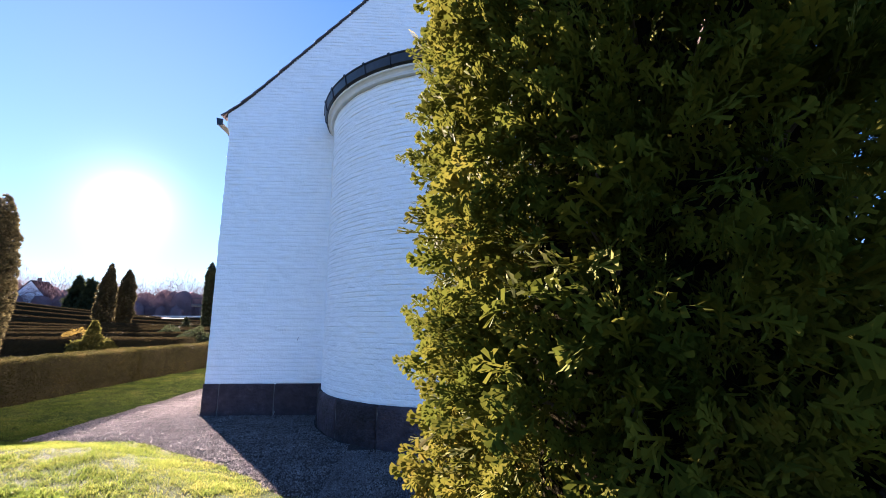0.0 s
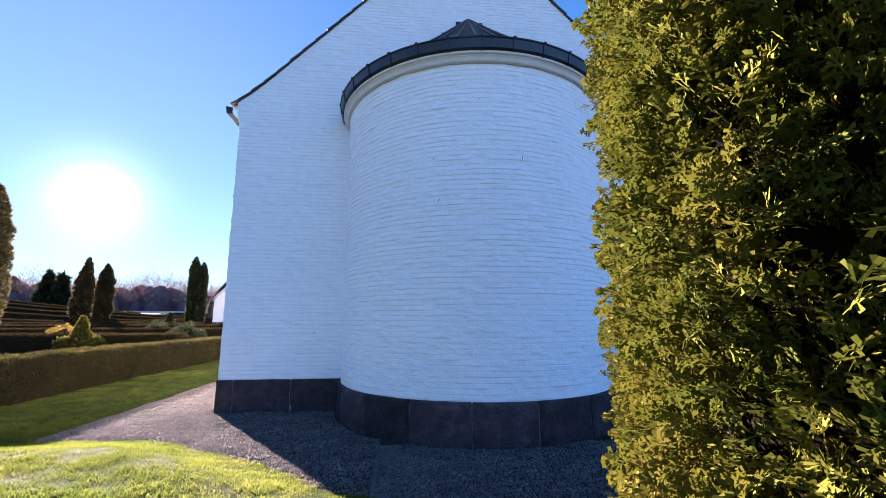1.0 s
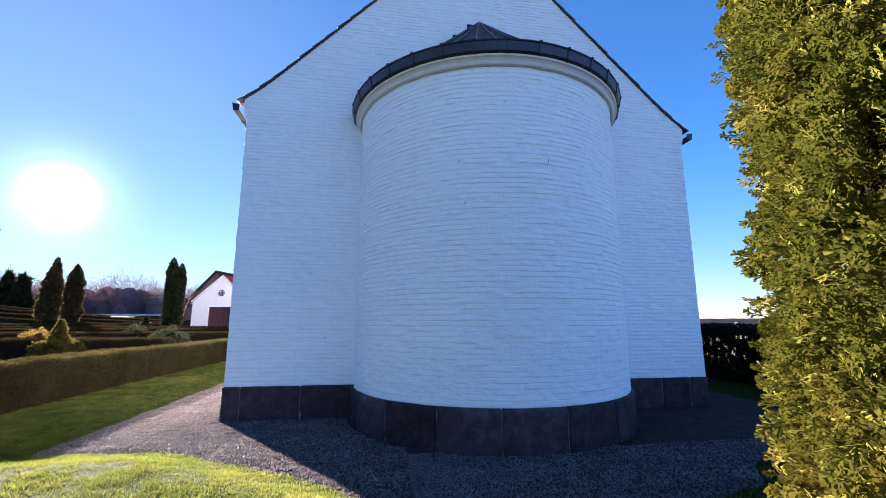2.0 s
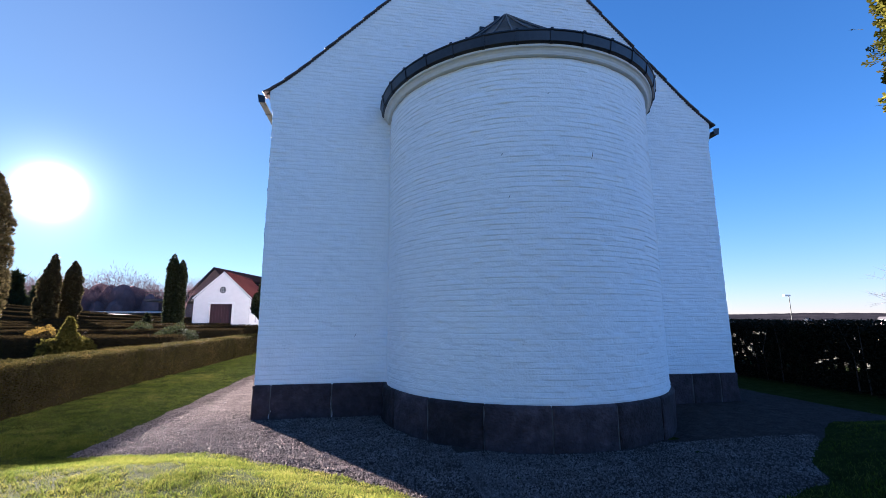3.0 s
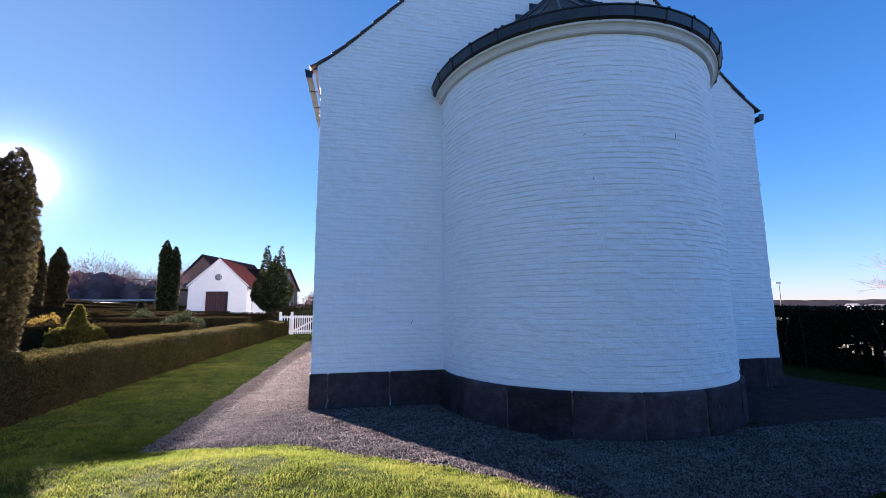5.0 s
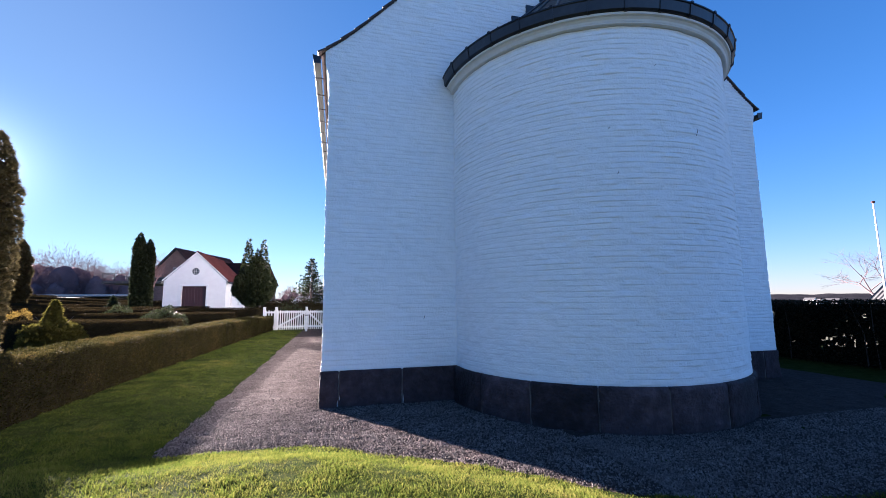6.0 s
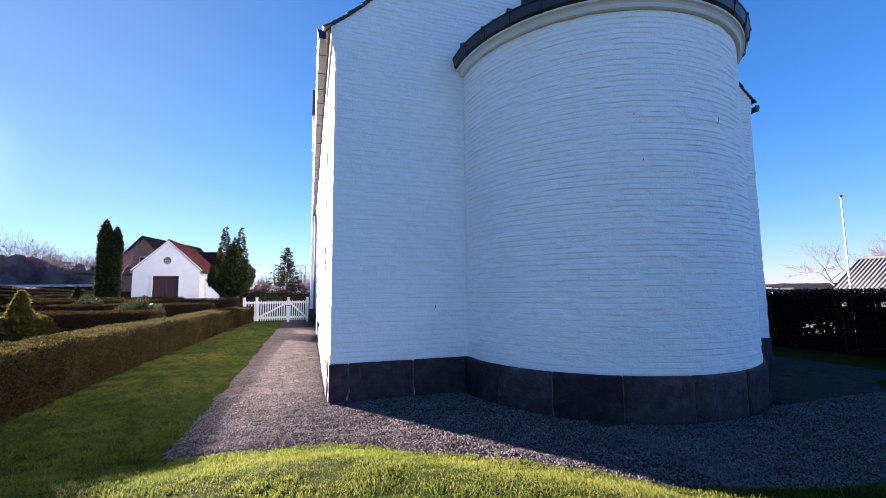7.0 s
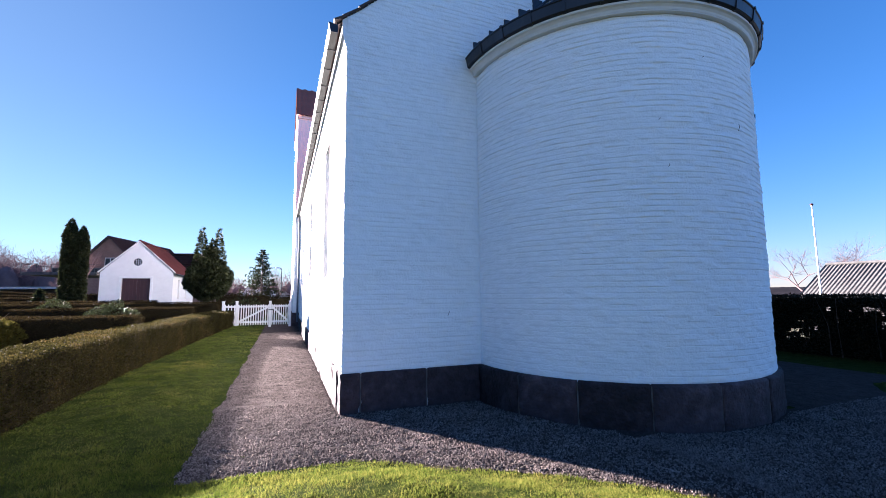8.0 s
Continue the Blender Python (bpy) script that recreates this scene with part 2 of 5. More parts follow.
def beam_bm(a, b, w, h, bevel=0.0, bm=None):
    """A bar from a to b, w wide and h high."""
    out = bm or bmesh.new()
    a, b = Vector(a), Vector(b)
    d = b - a
    rot = d.to_track_quat("X", "Z").to_matrix().to_4x4()
    m = Matrix.Translation((a + b) / 2) @ rot @ Matrix.Diagonal((d.length, w, h, 1))
    made = bmesh.ops.create_cube(out, size=1.0, matrix=m)
    if bevel:
        edges = list({e for v in made["verts"] for e in v.link_edges})
        bmesh.ops.bevel(out, geom=edges, offset=bevel, segments=1, affect="EDGES")
    return out


def prism_bm(outline, y0, y1, bm=None):
    """A solid between y0 and y1 from an outline of (x, z)."""
    out = bm or bmesh.new()
    a = [out.verts.new((x, y0, z)) for x, z in outline]
    b = [out.verts.new((x, y1, z)) for x, z in outline]
    out.faces.new(a)
    out.faces.new(b[::-1])
    k = len(a)
    for i in range(k):
        out.faces.new((a[i], b[i], b[(i + 1) % k], a[(i + 1) % k]))
    bmesh.ops.recalc_face_normals(out, faces=out.faces)
    return out


def lathe_bm(profile, a0, a1, steps, centre, bm=None):
    """A closed profile of (radius, z) swept round a centre, angles from -y in degrees."""
    out = bm or bmesh.new()
    rings = []
    for i in range(steps + 1):
        a = radians(a0 + (a1 - a0) * i / steps)
        rings.append([out.verts.new((centre[0] + r * math.sin(a), centre[1] - r * math.cos(a), z)) for r, z in profile])
    k = len(profile)
    for i in range(steps):
        for j in range(k):
            out.faces.new((rings[i][j], rings[i + 1][j], rings[i + 1][(j + 1) % k], rings[i][(j + 1) % k]))
    out.faces.new(rings[0])
    out.faces.new(rings[-1][::-1])
    bmesh.ops.recalc_face_normals(out, faces=out.faces)
    return out


def tube_bm(points, radii, sides=8, bm=None):
    """A tapered tube through points."""
    out = bm or bmesh.new()
    rings = []
    for i, p in enumerate(points):
        p = Vector(p)
        d = (Vector(points[min(i + 1, len(points) - 1)]) - Vector(points[max(i - 1, 0)])).normalized()
        x = d.orthogonal().normalized()
        y = d.cross(x)
        rings.append([out.verts.new(p + (x * math.cos(6.2832 * k / sides) + y * math.sin(6.2832 * k / sides)) * radii[i]) for k in range(sides)])
    for i in range(len(rings) - 1):
        best = min(range(sides), key=lambda s: (rings[i][0].co - rings[i + 1][s].co).length)
        for k in range(sides):
            out.faces.new((rings[i][k], rings[i][(k + 1) % sides], rings[i + 1][(k + 1 + best) % sides], rings[i + 1][(k + best) % sides]))
    out.faces.new(rings[0][::-1])
    out.faces.new(rings[-1])
    return out


def frames_from(dirs, spin):
    """Turns that take +z to the given directions, with a spin about them."""
    z = dirs / np.linalg.norm(dirs, axis=1, keepdims=True)
    ref = np.where(np.abs(z[:, 2:3]) > 0.95, np.array([[1.0, 0, 0]]), np.array([[0, 0, 1.0]]))
    x = np.cross(ref, z)
    x /= np.linalg.norm(x, axis=1, keepdims=True)
    y = np.cross(z, x)
    c, s = np.cos(spin)[:, None], np.sin(spin)[:, None]
    return np.stack([x * c + y * s, y * c - x * s, z], axis=2)


def scatter(template, faces, places, turns, sizes):
    """Copies of one small piece, joined: vertices and faces."""
    n, k = len(places), len(template)
    v = np.einsum("nij,kj->nki", turns, template) * np.asarray(sizes).reshape(n, 1, -1) + places[:, None, :]
    f = faces[None] + (np.arange(n) * k)[:, None, None]
    return v.reshape(-1, 3), f.reshape(-1, faces.shape[1])


def smooth_noise(p, scale, seed=0.0):
    return np.array([noise.noise(Vector((float(a) * scale + seed, float(b) * scale - seed, float(c) * scale + 2 * seed))) for a, b, c in p])


# ---- ground ----
APSE, R_APSE, WALL_Y = (0.57, 8.08), 2.37, 8.16


def lawn_edge(x):
    """The edge between the lawn and the gravel round the church: y for x."""
    d = abs(x - 0.57)
    if d < 2.0:
        return 8.08 - math.sqrt(4.05 ** 2 - d * d)
    base = 8.08 - math.sqrt(4.05 ** 2 - 4.0)
    return base + min(1.0, (d - 2.0) / 2.6) ** 0.8 * (6.52 - base)


def gravel_in(x, y):
    """How far a place lies inside the gravel, negative outside."""
    wob = 0.05 * noise.noise(Vector((x * 1.7, y * 1.7, 0))) + 0.03 * noise.noise(Vector((x * 6, y * 6, 3)))
    return min(x + 5.60 - 0.006 * (y - 7), 6.6 - x, (y - lawn_edge(x)) * 0.85, 26 - y) + wob


def on_gravel(x, y):
    return gravel_in(x, y) > 0


def ground_z(x, y):
    """The height of the ground."""
    z = 0.0
    if y > 9:
        z += 0.008 * (min(y, 45) - 9)
    if x < -7.5:
        z += 0.10 + 0.004 * max(0.0, min(y, 40) - 12)
    elif x < -5.6:
        z += 0.10 * min(1.0, (-5.6 - x) / 0.8)
    if x > 5.0:
        z -= 0.028 * (min(x, 14) - 5)
    if x > 14 and y > -20:
        z -= 0.10 * (min(x, 120) - 14)
    if x < -22 and y > 26:
        d = min(30.0, -x - 22)
        z += (0.05 * d + 0.0015 * d * d) * min(1.0, (y - 26) / 10)
    bank = lawn_edge(x) - y
    if bank > 0:
        t = min(1.0, bank / 1.1)
        z += 0.17 * t * t * (3 - 2 * t) * max(0.0, min(1.0, (x + 7.0) / 0.9)) * max(0.0, min(1.0, (9.0 - x) / 3.0))
    return z


def raked(x, y):
    """The small ups and downs of trodden and raked gravel."""
    h = 0.012 * noise.noise(Vector((x * 2.2, y * 0.8, 7))) + 0.010 * noise.noise(Vector((x * 5, y * 8, 2)))
    return h + 0.009 * noise.noise(Vector((x * 1.2 + 0.4 * noise.noise(Vector((x, y, 5))), y * 6.5, 4)))


def gravel_z(x, y):
    """The top of the gravel: a thin layer, feathering out under the turf at its edge."""
    s = gravel_in(x, y)
    return ground_z(x, y) + max(-0.03, min(0.014, s * 0.1)) + (raked(x, y) * min(1.0, s / 0.3) if s > 0 else 0)


def ground_sheet():
    xs = np.concatenate([-np.geomspace(3200, 12, 26), np.linspace(-11, -6.2, 9), np.linspace(-5.9, 7, 104), np.linspace(7.6, 14, 10), np.geomspace(16, 3200, 24)])
    ys = np.concatenate([-np.geomspace(3200, 4, 18), np.linspace(-2, 2.5, 7), np.linspace(2.8, 9.2, 65), np.linspace(9.5, 30, 60), np.geomspace(32, 3200, 26)])
    v = [(x, y, ground_z(x, y) + 0.01 * noise.noise(Vector((x * 0.9, y * 0.9, 1)))) for y in ys for x in xs]
    w = len(xs)
    f = [(j * w + i, j * w + i + 1, (j + 1) * w + i + 1, (j + 1) * w + i) for j in range(len(ys) - 1) for i in range(w - 1)]
    me = mesh_of("ground", v, f, M_SOIL, True)
    me.materials.append(M_GROUND)
    for p in me.polygons:
        c = p.center
        if abs(c.x) > 30 or c.y > 60 or c.y < -30:
            p.material_index = 1
    return tagged(put("ground", me), "uneven green and brown turf reaching to the horizon", "ground", kind="structure")


ground_sheet()


def gravel_sheet():
    """The gravel apron round the apse and the path along the church, a little above the soil, with an uneven edge."""
    def patch(x0, x1, y0, y1, step, v, f):
        nx, ny = round((x1 - x0) / step), round((y1 - y0) / step)
        k = len(v)
        inside = []
        for j in range(ny + 1):
            for i in range(nx + 1):
                x, y = x0 + i * step, y0 + j * step
                s = gravel_in(x, y)
                inside.append(s)
                v.append((x, y, gravel_z(x, y)))
        for j in range(ny):
            for i in range(nx):
                q = (j * (nx + 1) + i, j * (nx + 1) + i + 1, (j + 1) * (nx + 1) + i + 1, (j + 1) * (nx + 1) + i)
                if max(inside[c] for c in q) > -0.1:
                    f.append(tuple(k + c for c in q))

    v, f = [], []
    patch(-5.9, 6.9, 3.7, 8.2, 0.05, v, f)
    patch(-5.9, -3.9, 8.2, 26.0, 0.05, v, f)
    patch(4.8, 6.9, 8.2, 26.0, 0.1, v, f)
    return tagged(put("path", mesh_of("path", v, f, M_GRAVEL, True)), "raked grey and pinkish gravel path beside the church", "path", kind="structure")


gravel_sheet()


# ---- the church ----
X_L, X_R, X_MID = -3.95, 5.01, 0.53          # the gable's ends and its middle
EAVE, RIDGE, Y_END = 5.62, 10.42, 24.2
church = thing("church", "whitewashed brick church with a round apse and granite plinth", "church")


def roof_line(x):
    """Height of the roof's underside over the gable: straight, with a flare at the eaves."""
    d = abs(x - X_MID)
    z = RIDGE - d * 1.035
    if d > 3.9:
        z += (d - 3.9) ** 2 * 0.22
    return z


def gable_outline(drop=0.0):
    xs = [X_L + (X_R - X_L) * i / 40 for i in range(41)]
    return [(X_L, 0.0)] + [(x, roof_line(x) - drop) for x in xs] + [(X_R, 0.0)]


part("gable_wall", prism_bm(gable_outline(0.0), WALL_Y + 0.012, WALL_Y + 0.6), M_WHITE, church, "whitewashed brick gable")
WINDOWS = [(10.35, 11.3), (15.35, 16.3), (20.2, 21.15)]      # along the nave
SILL, HEAD = 1.98, 4.72


def side_wall():
    bm = bmesh.new()
    x0, x1, y, top = X_L + 0.012, X_L + 0.6, WALL_Y + 0.6, EAVE + 0.05
    for a, b in WINDOWS:
        box_bm((x0, y, 0), (x1, a, top), 0, bm)
        box_bm((x0, a, 0), (x1, b, SILL), 0, bm)
        box_bm((x0, a, HEAD), (x1, b, top), 0, bm)
        y = b
    box_bm((x0, y, 0), (x1, Y_END, top), 0, bm)
    return part("nave_wall", bm, M_WHITE, church, "sunlit whitewashed nave wall")


nave_wall = side_wall()
part("nave_wall", box_bm((X_R - 0.6, WALL_Y + 0.6, 0), (X_R, Y_END, EAVE + 0.05)), M_WHITE, church)

for a, b in WINDOWS:
    win = part("window", box_bm((X_L + 0.11, a, SILL), (X_L + 0.17, a + 0.06, HEAD), 0.006), M_CONCRETE, church, "tall narrow window in a deep reveal")
    part("window_sill", box_bm((X_L - 0.04, a - 0.03, SILL - 0.05), (X_L + 0.11, b + 0.03, SILL + 0.012), 0.012), M_CREAM, win)
    part("frame_post", box_bm((X_L + 0.11, b - 0.06, SILL), (X_L + 0.17, b, HEAD), 0.006), M_CONCRETE, win)
    part("frame_post", box_bm((X_L + 0.115, (a + b) / 2 - 0.02, SILL), (X_L + 0.165, (a + b) / 2 + 0.02, HEAD), 0.006), M_CONCRETE, win)
    for k in range(7):
        z = SILL + 0.02 + (HEAD - SILL - 0.06) * k / 6
        part("frame_bar", box_bm((X_L + 0.12, a + 0.06, z), (X_L + 0.16, b - 0.06, z + 0.03), 0.004), M_CONCRETE, win)
    for k in range(6):
        z = SILL + 0.05 + (HEAD - SILL - 0.06) * k / 6
        for u, w in ((a + 0.06, (a + b) / 2 - 0.02), ((a + b) / 2 + 0.02, b - 0.06)):
            part("pane", box_bm((X_L + 0.136, u, z), (X_L + 0.142, w, z + 0.42)), M_DARKGLASS, win)

# apse: a stilted half drum of brick
part("apse_core", lathe_bm([(R_APSE - 0.5, 0.0), (R_APSE - 0.02, 0.0), (R_APSE - 0.02, 5.36), (R_APSE - 0.5, 5.36)], -92, 92, 64, APSE), M_WHITE, church)
apse_wall = [o for o in church.children if o.name.startswith("apse_core")][0]
apse_wall.name = "apse_wall"
tagged(apse_wall, "curved whitewashed brick apse")

# cornice of two mouldings under the eaves, gutter ring and conical lead roof
part("cornice", lathe_bm([(R_APSE - 0.05, 5.276), (R_APSE + 0.048, 5.276), (R_APSE + 0.062, 5.282), (R_APSE + 0.064, 5.293), (R_APSE + 0.058, 5.300), (R_APSE - 0.05, 5.300)], -91.5, 91.5, 72, APSE), M_CREAM, church, "cream painted cornice moulding")
part("cornice", lathe_bm([(R_APSE - 0.05, 5.300), (R_APSE + 0.062, 5.302), (R_APSE + 0.072, 5.332), (R_APSE + 0.096, 5.358), (R_APSE + 0.126, 5.370), (R_APSE + 0.130, 5.398), (R_APSE - 0.05, 5.398)], -91.5, 91.5, 72, APSE), M_CREAM, church, "cream painted cornice moulding")
NSEG = 17


def gutter_profile(grow):
    """The gutter's section, a little larger at the joints."""
    r, g = R_APSE + 0.02, grow
    return [(r + 0.04, 5.406 - g), (r + 0.126 + g, 5.404 - g), (r + 0.150 + g, 5.424 - g), (r + 0.172 + g, 5.552), (r + 0.186 + g, 5.562), (r + 0.186 + g, 5.580 + g), (r + 0.156, 5.580 + g), (r + 0.142, 5.440), (r + 0.05, 5.436)]


for k in range(NSEG):
    a0, a1 = -91.5 + 183 * k / NSEG, -91.5 + 183 * (k + 1) / NSEG
    part("gutter_section", lathe_bm(gutter_profile(0.0), a0 + 0.03, a1 - 0.03, 6, APSE), M_LEAD, church, "dark lead eaves gutter")
    if k:
        part("gutter_joint", lathe_bm(gutter_profile(0.012), a0 - 0.45, a0 + 0.45, 1, APSE), M_LEAD, church)


def apse_roof():
    """Lead sheets from the eaves to the top at the gable, with raised seams."""
    top = Vector((APSE[0] - 0.02, WALL_Y - 0.02, 7.92))
    for k in range(NSEG):
        ring = []
        for i in range(5):
            a = radians(-91.5 + 183 * (k + i / 4) / NSEG)
            ring.append(Vector((APSE[0] + (R_APSE + 0.13) * math.sin(a), min(WALL_Y - 0.005, APSE[1] - (R_APSE + 0.13) * math.cos(a)), 5.50)))
        bm = bmesh.new()
        rows = []
        for s in (0.0, 0.25, 0.5, 0.75, 0.985):
            sag = -0.05 * math.sin(s * math.pi)
            rows.append([bm.verts.new(p.lerp(top, s) + Vector((0, 0, sag))) for p in ring])
        for r0, r1 in zip(rows, rows[1:]):
            for i in range(4):
                bm.faces.new((r0[i], r0[i + 1], r1[i + 1], r1[i]))
        bmesh.ops.solidify(bm, geom=bm.faces[:], thickness=0.012)
        part("roof_sheet", bm, M_LEAD, church, "weathered blue-grey lead sheet")
        if k:
            p = [ring[0].lerp(top, s) + Vector((0, 0, 0.012 - 0.05 * math.sin(s * math.pi))) for s in (0.0, 0.33, 0.66, 0.985)]
            part("seam", tube_bm(p, [0.022, 0.02, 0.018, 0.012], 6), M_LEAD, church)


apse_roof()
for side in (-1, 1):
    for k in range(8):
        x = APSE[0] + side * (2.42 - k * 0.305)
        z = 5.73 + k * 0.278
        part("flashing_step", box_bm((min(x, x - side * 0.2), WALL_Y - 0.03, z - 0.1), (max(x, x - side * 0.2), WALL_Y + 0.01, z + 0.17), 0.004), M_LEAD, church, "stepped lead flashing")

# plinth of rough granite blocks with pale joints
PLINTH = 0.555


def rough_block(name, bm, parent, seed):
    bmesh.ops.subdivide_edges(bm, edges=[e for e in bm.edges if e.calc_length() > 0.12], cuts=3, use_grid_fill=True)
    bmesh.ops.subdivide_edges(bm, edges=[e for e in bm.edges if e.calc_length() > 0.12], cuts=1, use_grid_fill=True)
    bm.normal_update()
    for v in bm.verts:
        n3 = noise.noise(v.co * 3.1 + Vector((seed, 0, seed))) * 0.020 + noise.noise(v.co * 9.0 + Vector((0, seed, 0))) * 0.020
        n3 -= 0.03 * max(0.0, noise.noise(v.co * 6.0 + Vector((seed, seed, 3))) - 0.25)
        top = max(0.0, min(1.0, (v.co.z - PLINTH + 0.09) / 0.05))
        push = v.normal * ((n3 - 0.004) * (1 - 0.75 * top))
        v.co += Vector((push.x, push.y, push.z * 0.15))
    return part(name, bm, M_GRANITE, parent, "rough-hewn dark granite block", smooth=True)


def plinth_run(xs, y):
    for i, (a, b) in enumerate(zip(xs, xs[1:])):
        rough_block("plinth_block", box_bm((a + 0.009, y, -0.12), (b - 0.009, y + 0.3, PLINTH), 0.02), church, a * 7)
        if i:
            part("joint", box_bm((a - 0.009, y + 0.014, -0.1), (a + 0.009, y + 0.2, PLINTH - 0.02)), M_MORTAR, church, "pale mortar joint")


plinth_run([X_L - 0.04, -3.69, -2.71, -1.70], WALL_Y - 0.035)
plinth_run([2.9, 4.05, 4.65, X_R + 0.04], WALL_Y - 0.035)
ANGLES = [-91, -69.5, -49.8, -29.8, -10, 10.5, 31.5, 51, 71, 91]
for i, (a, b) in enumerate(zip(ANGLES, ANGLES[1:])):
    blk = lathe_bm([(R_APSE - 0.2, -0.12), (R_APSE + 0.065, -0.12), (R_APSE + 0.065, PLINTH - 0.03), (R_APSE + 0.043, PLINTH), (R_APSE - 0.2, PLINTH)], a + 0.2, b - 0.2, 8, APSE)
    rough_block("plinth_block", blk, church, a)
    if i:
        part("joint", lathe_bm([(R_APSE - 0.15, -0.1), (R_APSE + 0.051, -0.1), (R_APSE + 0.051, PLINTH - 0.03), (R_APSE - 0.15, PLINTH - 0.03)], a - 0.2, a + 0.2, 1, APSE), M_MORTAR, church, "pale mortar joint")
ys = [WALL_Y - 0.02, 9.0, 10.3, 11.2, 12.4, 13.3, 14.6, 15.7, 16.8, 18.1, 19.2, 20.5, 21.6, 22.8, Y_END]
for a, b in zip(ys, ys[1:]):
    rough_block("plinth_block", box_bm((X_L - 0.045, a + 0.008 + (0.27 if a < 8.5 else 0), -0.12), (X_L + 0.2, b - 0.008, PLINTH + 0.01 * math.sin(a * 5)), 0.02), church, a * 3)

# roof of the nave: pantile slopes, verge tiles stepping down the gable, box gutter
for side in (-1, 1):
    d = [0.0, 1.0, 2.0, 3.0, 3.9, 4.2, 4.5, 4.62]
    cols, v, f = 54, [], []
    ncol = cols * 4 + 1
    for r in range(len(d) * 4 - 3):
        t = r / 4
        i = min(int(t), len(d) - 2)
        dd = d[i] + (d[i + 1] - d[i]) * (t - i)
        for c in range(ncol):
            y = WALL_Y + 0.02 + (Y_END - 0.02 - WALL_Y) * c / (ncol - 1)
            v.append((X_MID + side * dd, y, roof_line(X_MID + dd) + 0.026 + 0.018 * math.sin(c * math.pi / 2) ))
    for r in range(len(d) * 4 - 4):
        for c in range(ncol - 1):
            f.append((r * ncol + c, r * ncol + c + 1, (r + 1) * ncol + c + 1, (r + 1) * ncol + c))
    put("roof_slope", mesh_of("roof_slope", v, f, M_TILE, True), church, "red pantiled roof slope")
    under = [(X_MID, roof_line(X_MID) - 0.02)] + [(X_MID + side * k, roof_line(X_MID + k) - 0.02) for k in d[1:]]
    part("roof_deck", prism_bm(under + [(x, z + 0.03) for x, z in under[::-1]], WALL_Y + 0.05, Y_END), M_VERGE, church)
    s, k = 0.0, 0
    while s < 4.58:
        e = min(4.63, s + 0.27)
        p0, p1 = Vector((X_MID + side * s, 0, roof_line(X_MID + s))), Vector((X_MID + side * e, 0, roof_line(X_MID + e)))
        along = (p1 - p0).normalized()
        up = Vector((-along.z * side, 0, along.x * side))
        up = up if up.z > 0 else -up
        outline = [p0 + up * 0.002, p1 + along * 0.035 + up * 0.018, p1 + along * 0.035 + up * 0.048, p0 + up * 0.024]
        part("verge_tile", prism_bm([(p.x, p.z) for p in outline], WALL_Y - 0.034 - 0.006 * (k % 3), WALL_Y + 0.2), M_VERGE, church, "dark weathered verge tile")
        s, k = s + 0.235, k + 1
    xg, yg = X_MID + side * 4.70, EAVE - 0.05
    gut = prism_bm([(xg - side * 0.075, yg - 0.02), (xg + side * 0.03, yg - 0.02), (xg + side * 0.055, yg + 0.12), (xg + side * 0.035, yg + 0.12), (xg + side * 0.015, yg), (xg - side * 0.075, yg)], WALL_Y - 0.03, Y_END - 0.1)
    part("eaves_gutter", gut, M_ZINC, church, "grey zinc box gutter along the eaves")
    part("gutter_end", prism_bm([(xg - side * 0.075, yg - 0.025), (xg + side * 0.035, yg - 0.025), (xg + side * 0.06, yg + 0.125), (xg - side * 0.075, yg + 0.1)], WALL_Y - 0.036, WALL_Y - 0.026), M_LEAD, church)
    for y in np.arange(WALL_Y + 0.45, Y_END - 0.2, 0.62):
        part("gutter_bracket", prism_bm([(xg - side * 0.11, yg - 0.03), (xg + side * 0.036, yg - 0.03), (xg + side * 0.064, yg + 0.13), (xg + side * 0.045, yg + 0.13), (xg + side * 0.022, yg - 0.012), (xg - side * 0.11, yg - 0.012)], y, y + 0.022), M_IRON, church)
    edge = X_L if side < 0 else X_R
    lip = [(edge, EAVE - 0.24), (edge + side * 0.025, EAVE - 0.23), (edge + side * 0.045, EAVE - 0.14), (edge + side * 0.07, EAVE - 0.03), (edge + side * 0.075, roof_line(edge + side * 0.075) - 0.005), (edge, roof_line(edge) - 0.005)]
    part("eaves_cornice", prism_bm(lip, WALL_Y + 0.30, Y_END), M_CREAM, church, "cream painted eaves cornice")
    part("kneeler", prism_bm(lip, WALL_Y, WALL_Y + 0.30), M_WHITE, church, "whitewashed corbelled kneeler")
part("ridge", tube_bm([(X_MID, WALL_Y - 0.08, RIDGE + 0.09), (X_MID, Y_END, RIDGE + 0.09)], [0.12, 0.12], 10), M_TILE, church)
part("downpipe", tube_bm([(X_L - 0.14, Y_END - 0.3, EAVE), (X_L - 0.1, Y_END - 0.3, EAVE - 0.4), (X_L - 0.09, Y_END - 0.3, 0.35)], [0.045, 0.045, 0.045], 10), M_BLUEGREY, church, "blue-grey downpipe")

